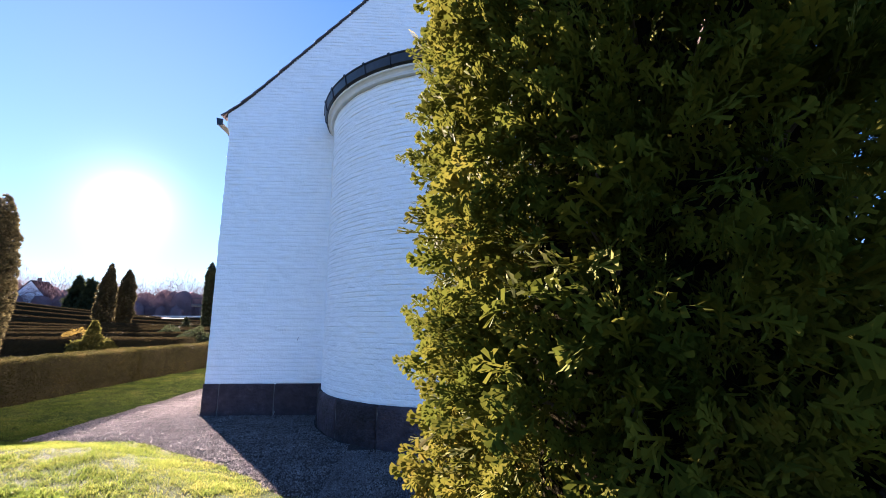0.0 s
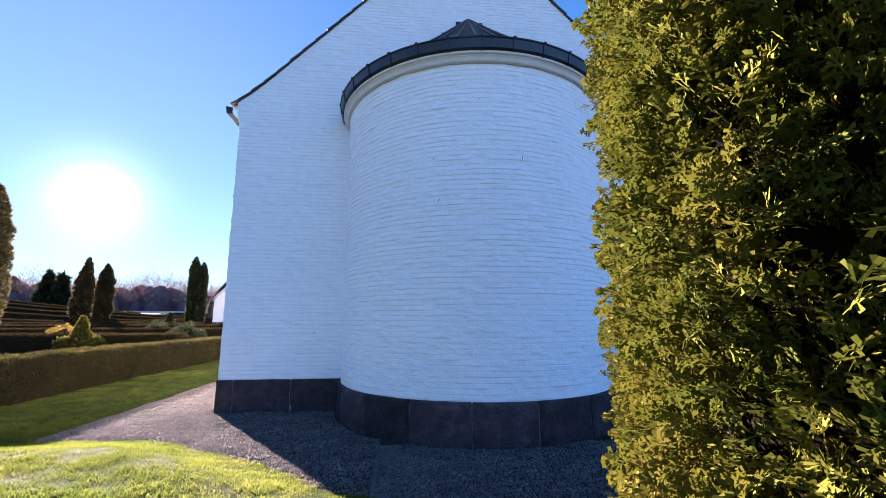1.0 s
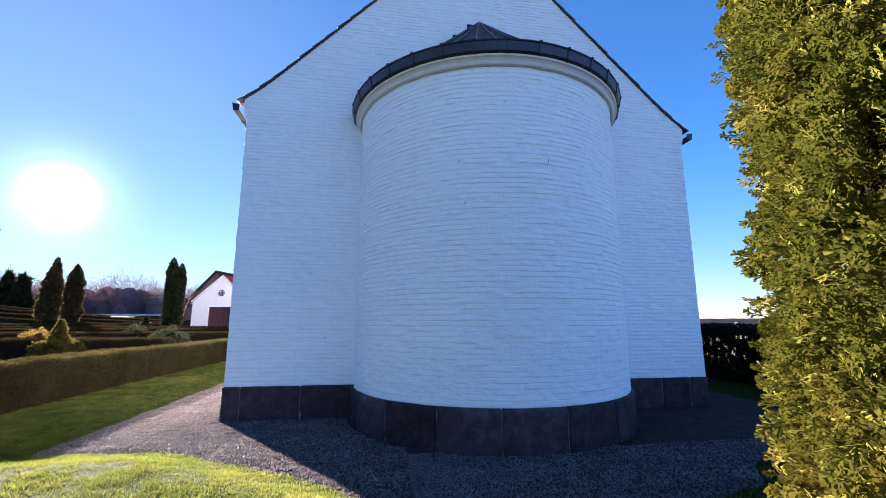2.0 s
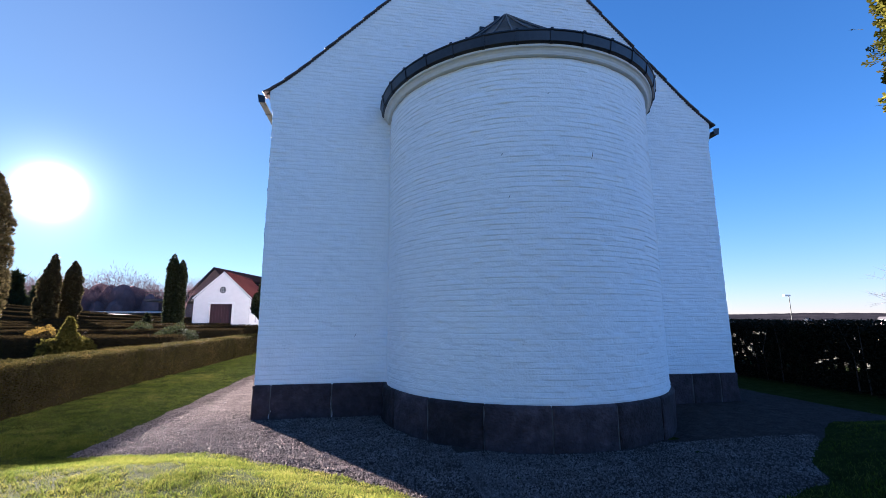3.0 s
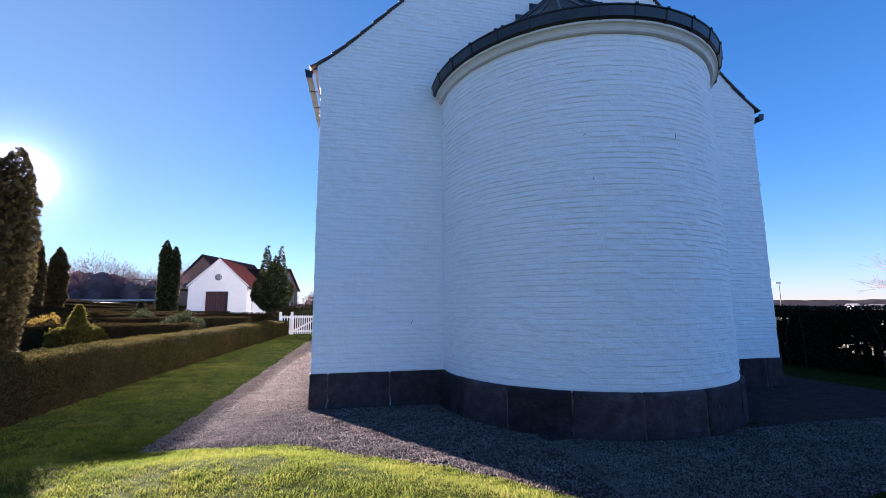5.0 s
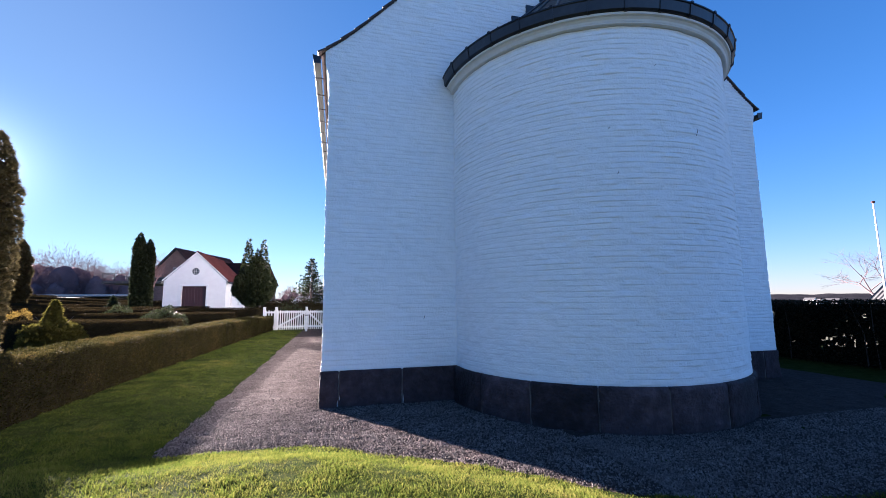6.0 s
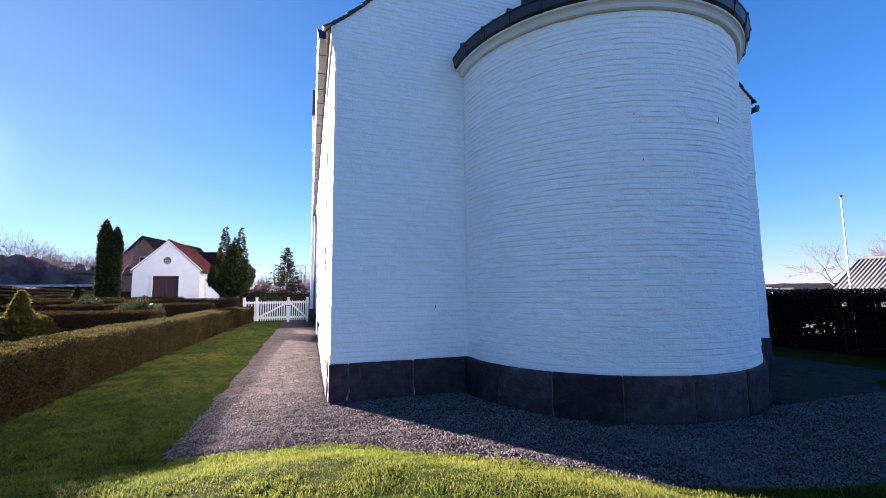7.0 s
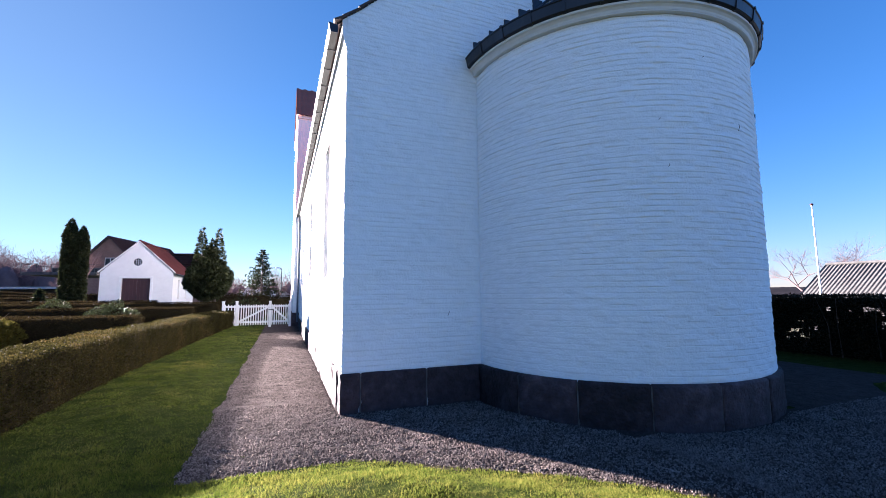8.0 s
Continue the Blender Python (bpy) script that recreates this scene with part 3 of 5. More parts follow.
# the tower at the far end
TX0, TX1, TY0, TY1 = -4.25, 5.2, 24.2, 29.5
part("tower_wall", box_bm((TX0, TY0, 0), (TX1, TY1, 10.9)), M_WHITE, church, "tall whitewashed tower")
part("tower_plinth", box_bm((TX0 - 0.04, TY0 - 0.03, -0.1), (TX1, TY1, 0.8), 0.02), M_GRANITE, church)
part("tower_cornice", box_bm((TX0 - 0.06, TY0 - 0.06, 10.78), (TX1 + 0.06, TY1, 10.95), 0.02), M_PLASTER, church)
TYM = (TY0 + TY1) / 2
for side in (-1, 1):
    v, f = [], []
    ncol, nrow = 101, 25
    for r in range(nrow):
        t = r / (nrow - 1)
        for c in range(ncol):
            v.append((TX0 - 0.08 + (TX1 - TX0 + 0.16) * c / (ncol - 1), TYM + side * (TYM - TY0 + 0.14) * (1 - t), 10.93 + 2.75 * t + 0.03 * math.sin(c * math.pi / 2) + 0.03 * (r % 2)))
    for r in range(nrow - 1):
        for c in range(ncol - 1):
            f.append((r * ncol + c, r * ncol + c + 1, (r + 1) * ncol + c + 1, (r + 1) * ncol + c))
    put("tower_roof", mesh_of("tower_roof", v, f, M_TILE), church, "dark red tiled tower roof")
for x in (TX0, TX1 - 0.4):
    bm = bmesh.new()
    a = [bm.verts.new(p) for p in ((x, TY0, 10.9), (x, TYM, 13.6), (x, TY1, 10.9))]
    b = [bm.verts.new(p) for p in ((x + 0.4, TY0, 10.9), (x + 0.4, TYM, 13.6), (x + 0.4, TY1, 10.9))]
    bm.faces.new(a)
    bm.faces.new(b[::-1])
    for q in range(3):
        bm.faces.new((a[q], b[q], b[(q + 1) % 3], a[(q + 1) % 3]))
    bmesh.ops.recalc_face_normals(bm, faces=bm.faces)
    part("tower_gable", bm, M_WHITE, church)


# ---- bricks under the limewash ----
COURSE, LENGTH = 0.0720, 0.245
rng = np.random.default_rng(5)
TABLE = rng.uniform(-1, 1, (256, 256))


def value_noise(x, y):
    """Smooth noise from -1 to 1 over two coordinates."""
    xi, yi = np.floor(x).astype(int), np.floor(y).astype(int)
    fx, fy = x - xi, y - yi
    fx, fy = fx * fx * (3 - 2 * fx), fy * fy * (3 - 2 * fy)
    a, b = TABLE[xi % 256, yi % 256], TABLE[(xi + 1) % 256, yi % 256]
    c, d = TABLE[xi % 256, (yi + 1) % 256], TABLE[(xi + 1) % 256, (yi + 1) % 256]
    return (a * (1 - fx) + b * fx) * (1 - fy) + (c * (1 - fx) + d * fx) * fy


def limewashed(s, z, shift):
    """How far the whitewashed brickwork stands out at s along the wall and height z: soft courses, uneven bricks, lumps."""
    zz = (z - PLINTH) / COURSE + 0.05 * value_noise(s * 0.9 + shift, z * 1.4) + 0.03 * value_noise(s * 4.1 + shift, z * 9.0)
    c = np.floor(zz)
    u = zz - c
    brick = s / LENGTH + 0.5 * (c % 2)
    cell = np.floor(brick)
    e = np.clip((brick - cell) / 0.16, 0, 1)
    e = e * e * (3 - 2 * e)
    own = TABLE[(cell.astype(int) + 7) % 256, (c.astype(int) * 3 + int(shift)) % 256]
    before = TABLE[(cell.astype(int) + 6) % 256, (c.astype(int) * 3 + int(shift)) % 256]
    face = before * (1 - e) + own * e
    low = TABLE[(cell.astype(int) * 5 + 3) % 256, (c.astype(int) * 7 + int(shift)) % 256]
    worn = value_noise(s * 0.55 + shift, z * 0.8) + 0.6 * value_noise(s * 1.9 + shift, z * 2.6)
    depth = np.clip(0.75 + 0.75 * low, 0.08, 1.5) * np.clip(1.0 + 0.55 * worn, 0.4, 1.5)
    step = np.clip((u - 0.05 * (1 + own)) / 0.12, 0, 1)
    proud = step * step * (3 - 2 * step) * (1 - u) ** 1.1
    end = np.minimum(brick - cell, 1 - (brick - cell)) * LENGTH
    head = np.exp(-(end / 0.010) ** 2) * np.clip(value_noise(cell * 5.1 + shift, c * 2.3), 0, 1)
    tilt = TABLE[(cell.astype(int) * 3 + 11) % 256, (c.astype(int) * 5 + int(shift)) % 256] * (brick - cell - 0.5)
    h = 0.0034 * face + 0.0075 * tilt + 0.0078 * depth * proud - 0.0064 * depth * np.exp(-((u - 0.05 * (1 + own)) / 0.085) ** 2) - 0.0045 * head
    h += 0.0035 * value_noise(s * 3.0 + shift, z * 3.3) + 0.0062 * value_noise(s * 7.0, z * 11.0 + shift) + 0.0028 * value_noise(s * 24.0 + shift, z * 30.0)
    return h


def brick_sheet(name, ss, zs, place, shift, keep, parent):
    """A sheet of brickwork over a grid of s and z; place gives points for s, z and how far they stand out."""
    S, Z = np.meshgrid(ss, zs)
    v = place(S.ravel(), Z.ravel(), limewashed(S.ravel(), Z.ravel(), shift))
    w, h = len(ss), len(zs)
    i, j = np.meshgrid(np.arange(w - 1), np.arange(h - 1))
    q = (j * w + i).ravel()
    f = np.stack([q, q + 1, q + w + 1, q + w], 1)
    f = f[keep(0.5 * (S[:-1, :-1] + S[1:, 1:]).ravel(), 0.5 * (Z[:-1, :-1] + Z[1:, 1:]).ravel())]
    used, back = np.unique(f.ravel(), return_inverse=True)
    return put(name, mesh_of(name, v[used], back.reshape(f.shape), M_WHITE, True), parent, kind="stuff" if name == "brickwork" else "")


def on_apse(s, z, h):
    a = s / R_APSE
    return np.stack([APSE[0] + (R_APSE + h) * np.sin(a), APSE[1] - (R_APSE + h) * np.cos(a), z], 1)


def on_gable(s, z, h):
    return np.stack([s, WALL_Y - 0.004 - h, z], 1)


def on_side(s, z, h):
    return np.stack([X_L - 0.004 - h, s, z], 1)


gable = [o for o in church.children if o.name == "gable_wall"][0]
RISE = COURSE / 10
NEAR_S, NEAR_C = (-3.05, 2.90), 12                     # the stretch of the apse whose bricks are built one by one


def among_near(s, z):
    return (s > NEAR_S[0]) & (s < NEAR_S[1]) & (z < PLINTH + NEAR_C * COURSE)


brick_sheet("brickwork", np.concatenate([np.linspace(-3.80, NEAR_S[0], 22)[:-1], np.linspace(*NEAR_S, 171), np.linspace(NEAR_S[1], 3.80, 27)[1:]]), np.concatenate([[PLINTH - 0.01], np.arange(PLINTH, 5.275, RISE)]), on_apse, 11, lambda s, z: ~among_near(s, z), apse_wall)
roof_top = np.vectorize(roof_line)
brick_sheet("brickwork", np.linspace(X_L - 0.004, X_R + 0.004, 200), np.arange(PLINTH - 0.01, RIDGE - 0.05, COURSE / 8), on_gable, 29,
            lambda s, z: (z < roof_top(s) - 0.01) & ~((np.abs(s - APSE[0]) < R_APSE - 0.06) & (z < 5.25)), gable)
brick_sheet("brickwork", np.arange(WALL_Y - 0.004, Y_END, 0.085), np.arange(PLINTH - 0.01, EAVE - 0.2, COURSE / 5), on_side, 47,
            lambda s, z: ~np.any([(s > a) & (s < b) & (z > SILL) & (z < HEAD) for a, b in WINDOWS], axis=0), nave_wall)

# a few dark marks: iron pins and holes in the limewash
for x, y, z, l in ((0.906, 5.728, 3.84, 0.10), (-0.34, 5.886, 3.85, 0.035), (-0.264, 5.855, 3.24, 0.05), (-2.36, 8.15, 1.35, 0.07), (0.306, 5.718, 4.72, 0.02)):
    part("iron_pin", tube_bm([(x, y, z - l / 2), (x + 0.012, y - 0.012, z), (x + 0.025, y, z + l / 2)], [0.003, 0.004, 0.0025], 6), M_IRON, church, "small rusty iron pin")


# ---- conifers ----
def spray_coarse():
    v, f = [], []
    for k in range(7):
        a = (k - 3) * 0.36
        l = 1.0 - 0.11 * abs(k - 3)
        z0 = 0.08 * abs(k - 3)
        i = len(v)
        dx, dz = math.sin(a) * l, math.cos(a) * l
        v.extend([(0, 0, z0), (dx * 0.5 - dz * 0.075, 0.03, z0 + dz * 0.5 + dx * 0.075), (dx, 0.06 * (k % 2), z0 + dz), (dx * 0.5 + dz * 0.075, -0.03, z0 + dz * 0.5 - dx * 0.075)])
        f.append((i, i + 1, i + 2, i + 3))
    return np.array(v), np.array(f)


COARSE = spray_coarse()


def crown_points(n, height, base, radius, rg, seed, lumps=0.16, lump_scale=3.0, inner=0.25, fold=1.0):
    """Places and outward directions on a lumpy crown whose radius(h) is given for h from 0 to 1."""
    h = rg.uniform(0, 1, n * 3)
    keep = rg.uniform(0, 1, n * 3) < np.array([radius(t) for t in h]) / max(radius(t) for t in np.linspace(0, 1, 40)) + 0.05
    h = h[keep][:n]
    a = rg.uniform(0, 2 * math.pi, len(h))
    r0 = np.array([radius(t) for t in h])
    unit = np.stack([np.cos(a), np.sin(a), np.zeros(len(h))], 1)
    probe = unit * r0[:, None] + np.stack([0 * h, 0 * h, base + h * (height - base)], 1)
    probe[:, 2] *= fold
    lump = smooth_noise(probe, lump_scale, seed) + 0.5 * smooth_noise(probe, lump_scale * 2.7, seed + 3)
    depth = rg.uniform(0, 1, len(h)) ** 2 * inner
    r = r0 * (1 + lumps * lump) * (1 - depth)
    p = unit * r[:, None]
    p[:, 2] = base + h * (height - base)
    return p, unit, lump


def conifer(name, label, category, at, height, radius, mat, n, size, seed, base=0.1, trunk=0.12, lumps=0.16, lump_scale=3.0, up=0.9, lean=(0, 0), inner=0.3, stems=1, fold=1.0):
    tree = thing(name, label, category, at=at)
    rg = np.random.default_rng(seed)
    bm = bmesh.new()
    for s in range(stems):
        o = 0.0 if stems == 1 else (s - (stems - 1) / 2) * 0.22
        tube_bm([(o * 0.6, 0.2 * o, -0.1), (o, -0.1 * o, height * 0.3), (o * 1.3 + lean[0] * 0.5, lean[1] * 0.5, height * 0.65), (o * 1.2 + lean[0], lean[1], height * 0.93)], [trunk, trunk * 0.8, trunk * 0.5, 0.012], 8, bm)
    for k in range(int(26 * height / 4)):
        z = base + 0.15 + (height - base) * 0.85 * rg.uniform()
        a = rg.uniform(0, 6.283)
        r = radius((z - base) / (height - base)) * 0.8
        tube_bm([(0, 0, z), (r * 0.5 * math.cos(a), r * 0.5 * math.sin(a), z + r * 0.35), (r * math.cos(a), r * math.sin(a), z + r * 0.9)], [trunk * 0.25, trunk * 0.15, 0.004], 5, bm)
    part("trunk", bm, M_BARK, tree, "brown trunk and inner branches")
    p, out, lump = crown_points(n, height, base, radius, rg, seed * 1.7, lumps, lump_scale, inner, fold)
    t = (p[:, 2:3] - base) / (height - base)
    p[:, 0] += (t[:, 0]) ** 2 * lean[0]
    p[:, 1] += (t[:, 0]) ** 2 * lean[1]
    m = len(p)
    d = out * rg.uniform(0.35, 1.0, (m, 1)) + np.array([[0, 0, up]]) * rg.uniform(0.3, 1.2, (m, 1)) + rg.normal(0, 0.28, (m, 3))
    turns = frames_from(d, rg.uniform(0, 6.283, m))
    tv, tf = COARSE
    s = size * rg.uniform(0.6, 1.25, m)
    v, f = scatter(tv, tf, p - d / np.linalg.norm(d, axis=1, keepdims=True) * s[:, None] * 0.45, turns, s)
    put("crown", mesh_of("crown", v, f, mat), tree, kind="stuff")
    p, out, _ = crown_points(n // 2, height * 0.96, base, lambda q: radius(q) * 0.72, rg, seed * 1.7, lumps, lump_scale, 0.6)
    q = (p[:, 2] - base) / (height - base)
    p[:, 0] += q ** 2 * lean[0]
    p[:, 1] += q ** 2 * lean[1]
    v, f = scatter(tv, tf, p, frames_from(rg.normal(0, 1, p.shape), rg.uniform(0, 6.283, len(p))), size * 1.5 * rg.uniform(0.6, 1.2, len(p)))
    put("inner_foliage", mesh_of("inner_foliage", v, f, mat), tree, kind="stuff")
    return tree


def column(r, tip=0.35):
    def radius(t):
        return r * min(1.0, 0.72 + 0.9 * t) * (1 - max(0.0, (t - tip) / (1 - tip)) ** 2.2) + 0.02
    return radius


def egg(r):
    def radius(t):
        return r * (math.sin(min(1.0, t * 1.12 + 0.06) * math.pi) ** 0.7 * (1 - 0.35 * t)) + 0.03 if t < 0.87 else r * 0.2 * (1 - t) / 0.13 + 0.03
    return radius


def cone(r):
    def radius(t):
        return r * (1 - t) ** 0.8 + 0.02
    return radius


def gz(x, y):
    return ground_z(x, y)


# the thuja that the camera starts beside
def fan(seed):
    """A flat spray of thuja, 1 high: a stem, alternate side twigs and short blunt scale-leaved lobes."""
    rg = np.random.default_rng(seed)
    v, f = [], []

    def lobe(o, a, l, w, bend):
        d = np.array([math.sin(a), bend, math.cos(a)])
        side = np.array([math.cos(a), 0.0, -math.sin(a)])
        i = len(v)
        v.extend([o - side * w * 0.6, o + side * w * 0.6, o + d * l + side * w * 0.75, o + d * l - side * w * 0.75])
        f.append((i, i + 1, i + 2, i + 3))
        return o + d * l

    for k in range(5):
        s = -1 if k % 2 else 1
        o = np.array([0.02 * s, 0.05 * math.sin(k), 0.10 + 0.15 * k])
        a = s * rg.uniform(0.55, 0.85)
        l = (0.46 - 0.062 * k) * rg.uniform(0.85, 1.1)
        bend = rg.normal(0, 0.18)
        lobe(o, a, l, 0.045, bend)
        d = np.array([math.sin(a), bend, math.cos(a)])
        for j in range(2):
            t = -1 if j % 2 else 1
            lobe(o + d * l * (0.38 + 0.32 * j), a + t * rg.uniform(0.45, 0.75), rg.uniform(0.17, 0.24) * (1 - 0.1 * j), 0.068, bend + rg.normal(0, 0.25))
    tip = lobe(np.array([0.0, 0.0, 0.0]), 0.0, 0.82, 0.045, 0.0)
    for t in (-0.6, 0.0, 0.6):
        lobe(tip, t, 0.19, 0.065, rg.normal(0, 0.2))
    return np.array(v), np.array(f)


def clumped_thuja(at, height, r0, seed):
    """A columnar thuja whose fans stand in tufts at the ends of its boughs, with dark hollows between."""
    tree = thing("thuja_tree", "tall columnar thuja with dense yellow-green sprays", "tree", at=at)
    rg = np.random.default_rng(seed)

    def radius(t):
        return r0 * max(1.0, 1.10 - 0.5 * t) * (1 - max(0.0, (t - 0.55) / 0.45) ** 2.4) + 0.02

    bm = bmesh.new()
    for o in (-0.10, 0.12):
        tube_bm([(o * 0.6, o * 0.4, -0.1), (o, -o * 0.3, height * 0.3), (o * 0.9, o * 0.2, height * 0.65), (o * 0.3, 0, height * 0.95)], [0.07, 0.055, 0.035, 0.01], 8, bm)
    centres, axes = [], []
    while len(centres) < 1000:
        z = (rg.uniform(0.0, 0.76) if rg.uniform() < 0.86 else rg.uniform(0.76, 0.99)) * height
        a = rg.uniform(0, 6.2832)
        u = Vector((math.cos(a), math.sin(a), 0))
        r = radius(z / height)
        q = u * r + Vector((0, 0, z))
        hollow = noise.noise(Vector((q.x * 3.9, q.y * 3.9, q.z * 2.2 + seed))) + 0.5 * noise.noise(Vector((q.x * 9, q.y * 9, q.z * 7 - seed)))
        if hollow < -0.5:
            continue
        q -= u * (max(0.045, 0.085 - 0.17 * hollow) + 0.03 * rg.uniform())
        centres.append(q)
        axes.append((u * rg.uniform(0.5, 1.0) + Vector((rg.normal(0, 0.18), rg.normal(0, 0.18), rg.uniform(0.35, 0.95)))).normalized())
        if len(centres) % 8 == 0:
            base = Vector((q.x * 0.15, q.y * 0.15, q.z - 0.22))
            tube_bm([base, base.lerp(q, 0.55) - Vector((0, 0, 0.03)), q], [0.013, 0.009, 0.003], 5, bm)
    part("trunk", bm, M_BARK, tree, "brown trunk and inner branches")
    fans = [fan(k) for k in range(4)]
    n = 26
    V, F, count = [], [], 0
    for k, (tv, tf) in enumerate(fans):
        pick = range(k, len(centres), 4)
        c = np.repeat(np.array([centres[i][:] for i in pick]), n, axis=0)
        ax = np.repeat(np.array([axes[i][:] for i in pick]), n, axis=0)
        side = rg.normal(0, 1, c.shape)
        side -= ax * np.sum(side * ax, axis=1, keepdims=True)
        along = rg.uniform(-0.13, 0.03, (len(c), 1))
        p = c + side * 0.048 + ax * along
        d = ax * 0.8 + side * 0.27 + rg.normal(0, 0.12, c.shape)
        d /= np.linalg.norm(d, axis=1, keepdims=True)
        size = rg.uniform(0.046, 0.080, len(c))
        v, f = scatter(tv, tf, p - d * size[:, None] * 0.45, frames_from(d, rg.normal(1.57, 0.7, len(c))), size)
        V.append(v)
        F.append(f + count)
        count += len(v)
    put("crown", mesh_of("crown", np.concatenate(V), np.concatenate(F), M_THUJA), tree, kind="stuff")
    return tree


near_tree = clumped_thuja((0.72, 1.40, gz(0.72, 1.40)), 5.1, 0.75, 11)
rg = np.random.default_rng(77)
p, out, _ = crown_points(11000, 4.6, 0.05, lambda t: 0.67 * (1 - max(0, (t - 0.5) / 0.5) ** 2.4) + 0.01, rg, 11 * 1.7, 0.12, 4.4, 0.4, 0.8)
d = out + rg.normal(0, 0.5, (len(p), 3))
tv, tf = fan(9)
v, f = scatter(tv, tf, p, frames_from(d, rg.uniform(0, 6.28, len(p))), 0.095 * rg.uniform(0.7, 1.3, len(p)))
put("inner_foliage", mesh_of("inner_foliage", v, f, M_THUJA), near_tree, "dark inner foliage", kind="stuff")

# closed core behind the sprays, its dark colour standing for shade in the hollows
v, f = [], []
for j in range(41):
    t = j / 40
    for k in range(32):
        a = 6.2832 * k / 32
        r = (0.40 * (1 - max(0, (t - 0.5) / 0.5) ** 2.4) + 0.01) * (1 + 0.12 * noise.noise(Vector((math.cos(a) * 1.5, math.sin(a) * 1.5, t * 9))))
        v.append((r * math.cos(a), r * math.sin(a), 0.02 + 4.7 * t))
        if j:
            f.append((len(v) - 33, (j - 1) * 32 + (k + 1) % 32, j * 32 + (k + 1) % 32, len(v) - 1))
put("inner_growth", mesh_of("inner_growth", v, f, M_INNER), near_tree, "near-black core for the thuja's shaded hollows")

conifer("thuja_tree", "tall dark columnar thuja behind a clipped hedge", "tree", (-9.2, 9.15, gz(-9.2, 9.1)), 4.25, lambda t: 0.46 * (1 - max(0.0, (t - 0.6) / 0.4) ** 2.2) + 0.02, M_BROWNCON, 7500, 0.10, 21, lean=(0.24, 0.0), lumps=0.18)
conifer("thuja_tree", "columnar thuja with two narrow tops", "tree", (-17.08, 34.3, gz(-17, 34)), 6.15, column(0.36, 0.75), M_DARKCON, 3600, 0.19, 31, lumps=0.22)
conifer("thuja_tree", "columnar thuja with two narrow tops", "tree", (-16.52, 34.4, gz(-16.3, 34)), 5.7, column(0.33, 0.75), M_DARKCON, 3000, 0.19, 32, lumps=0.22)
conifer("thuja_tree", "slender brownish columnar thuja", "tree", (-26.6, 36.4, gz(-26, 36)), 6.1, column(0.66, 0.35), M_BROWNCON, 4200, 0.2, 33, lean=(0.2, 0), lumps=0.3, lump_scale=2.0)
conifer("thuja_tree", "slender brownish columnar thuja", "tree", (-26.4, 38.6, gz(-26, 38)), 5.8, column(0.62, 0.6), M_BROWNCON, 4200, 0.2, 34, lumps=0.3, lump_scale=2.0)
yew = conifer("yew_tree", "broad dark yew with two pointed tops", "tree", (-8.65, 29.0, gz(-8.65, 29)), 4.1, egg(1.28), M_DARKCON, 4500, 0.25, 41, base=1.2, trunk=0.1, lumps=0.18, lump_scale=1.6, stems=4)
rg = np.random.default_rng(43)
for ox, hh in ((-0.45, 5.0), (0.12, 4.4), (0.42, 4.95)):
    p, out, _ = crown_points(700, hh + 0.15, 2.6, cone(0.42), rg, 9 + ox, 0.3, 3.0, 0.4)
    p[:, 0] += ox
    d = out * 0.6 + np.array([[0, 0, 1.0]]) + rg.normal(0, 0.25, (len(p), 3))
    v, f = scatter(COARSE[0], COARSE[1], p, frames_from(d, rg.uniform(0, 6.28, len(p))), 0.18 * rg.uniform(0.6, 1.2, len(p)))
    put("top", mesh_of("top", v, f, M_DARKCON), yew, kind="stuff")
conifer("conifer_shrub", "small golden-green conifer above the hedges", "shrub", (-11.3, 15.25, gz(-11.3, 15.2)), 1.56, lambda t: (0.80 - 0.50 * t if t < 0.58 else 0.25 - 0.52 * (t - 0.58)) + 0.01, M_LIME, 4200, 0.1, 51, base=0.02, trunk=0.04, lumps=0.34, lump_scale=3.6)
conifer("conifer_shrub", "dark little cone-shaped conifer", "shrub", (-17.3, 31.8, gz(-17.3, 31.8)), 1.75, cone(0.5), M_DARKCON, 900, 0.2, 52, base=0.02, trunk=0.04)

for x, y, h, r in ((-74.0, 93.0, 8.6, 2.6), (-69.8, 91.0, 7.8, 2.4), (-66.0, 92.0, 6.4, 2.2)):
    conifer("spruce_tree", "dark spruce at the edge of the bare woods", "tree", (x, y, gz(x, y) - 0.2), h, cone(r), M_DARKCON, 900, 0.9, int(h * 10), base=0.1, trunk=0.2, lumps=0.3, lump_scale=0.8, up=0.2)


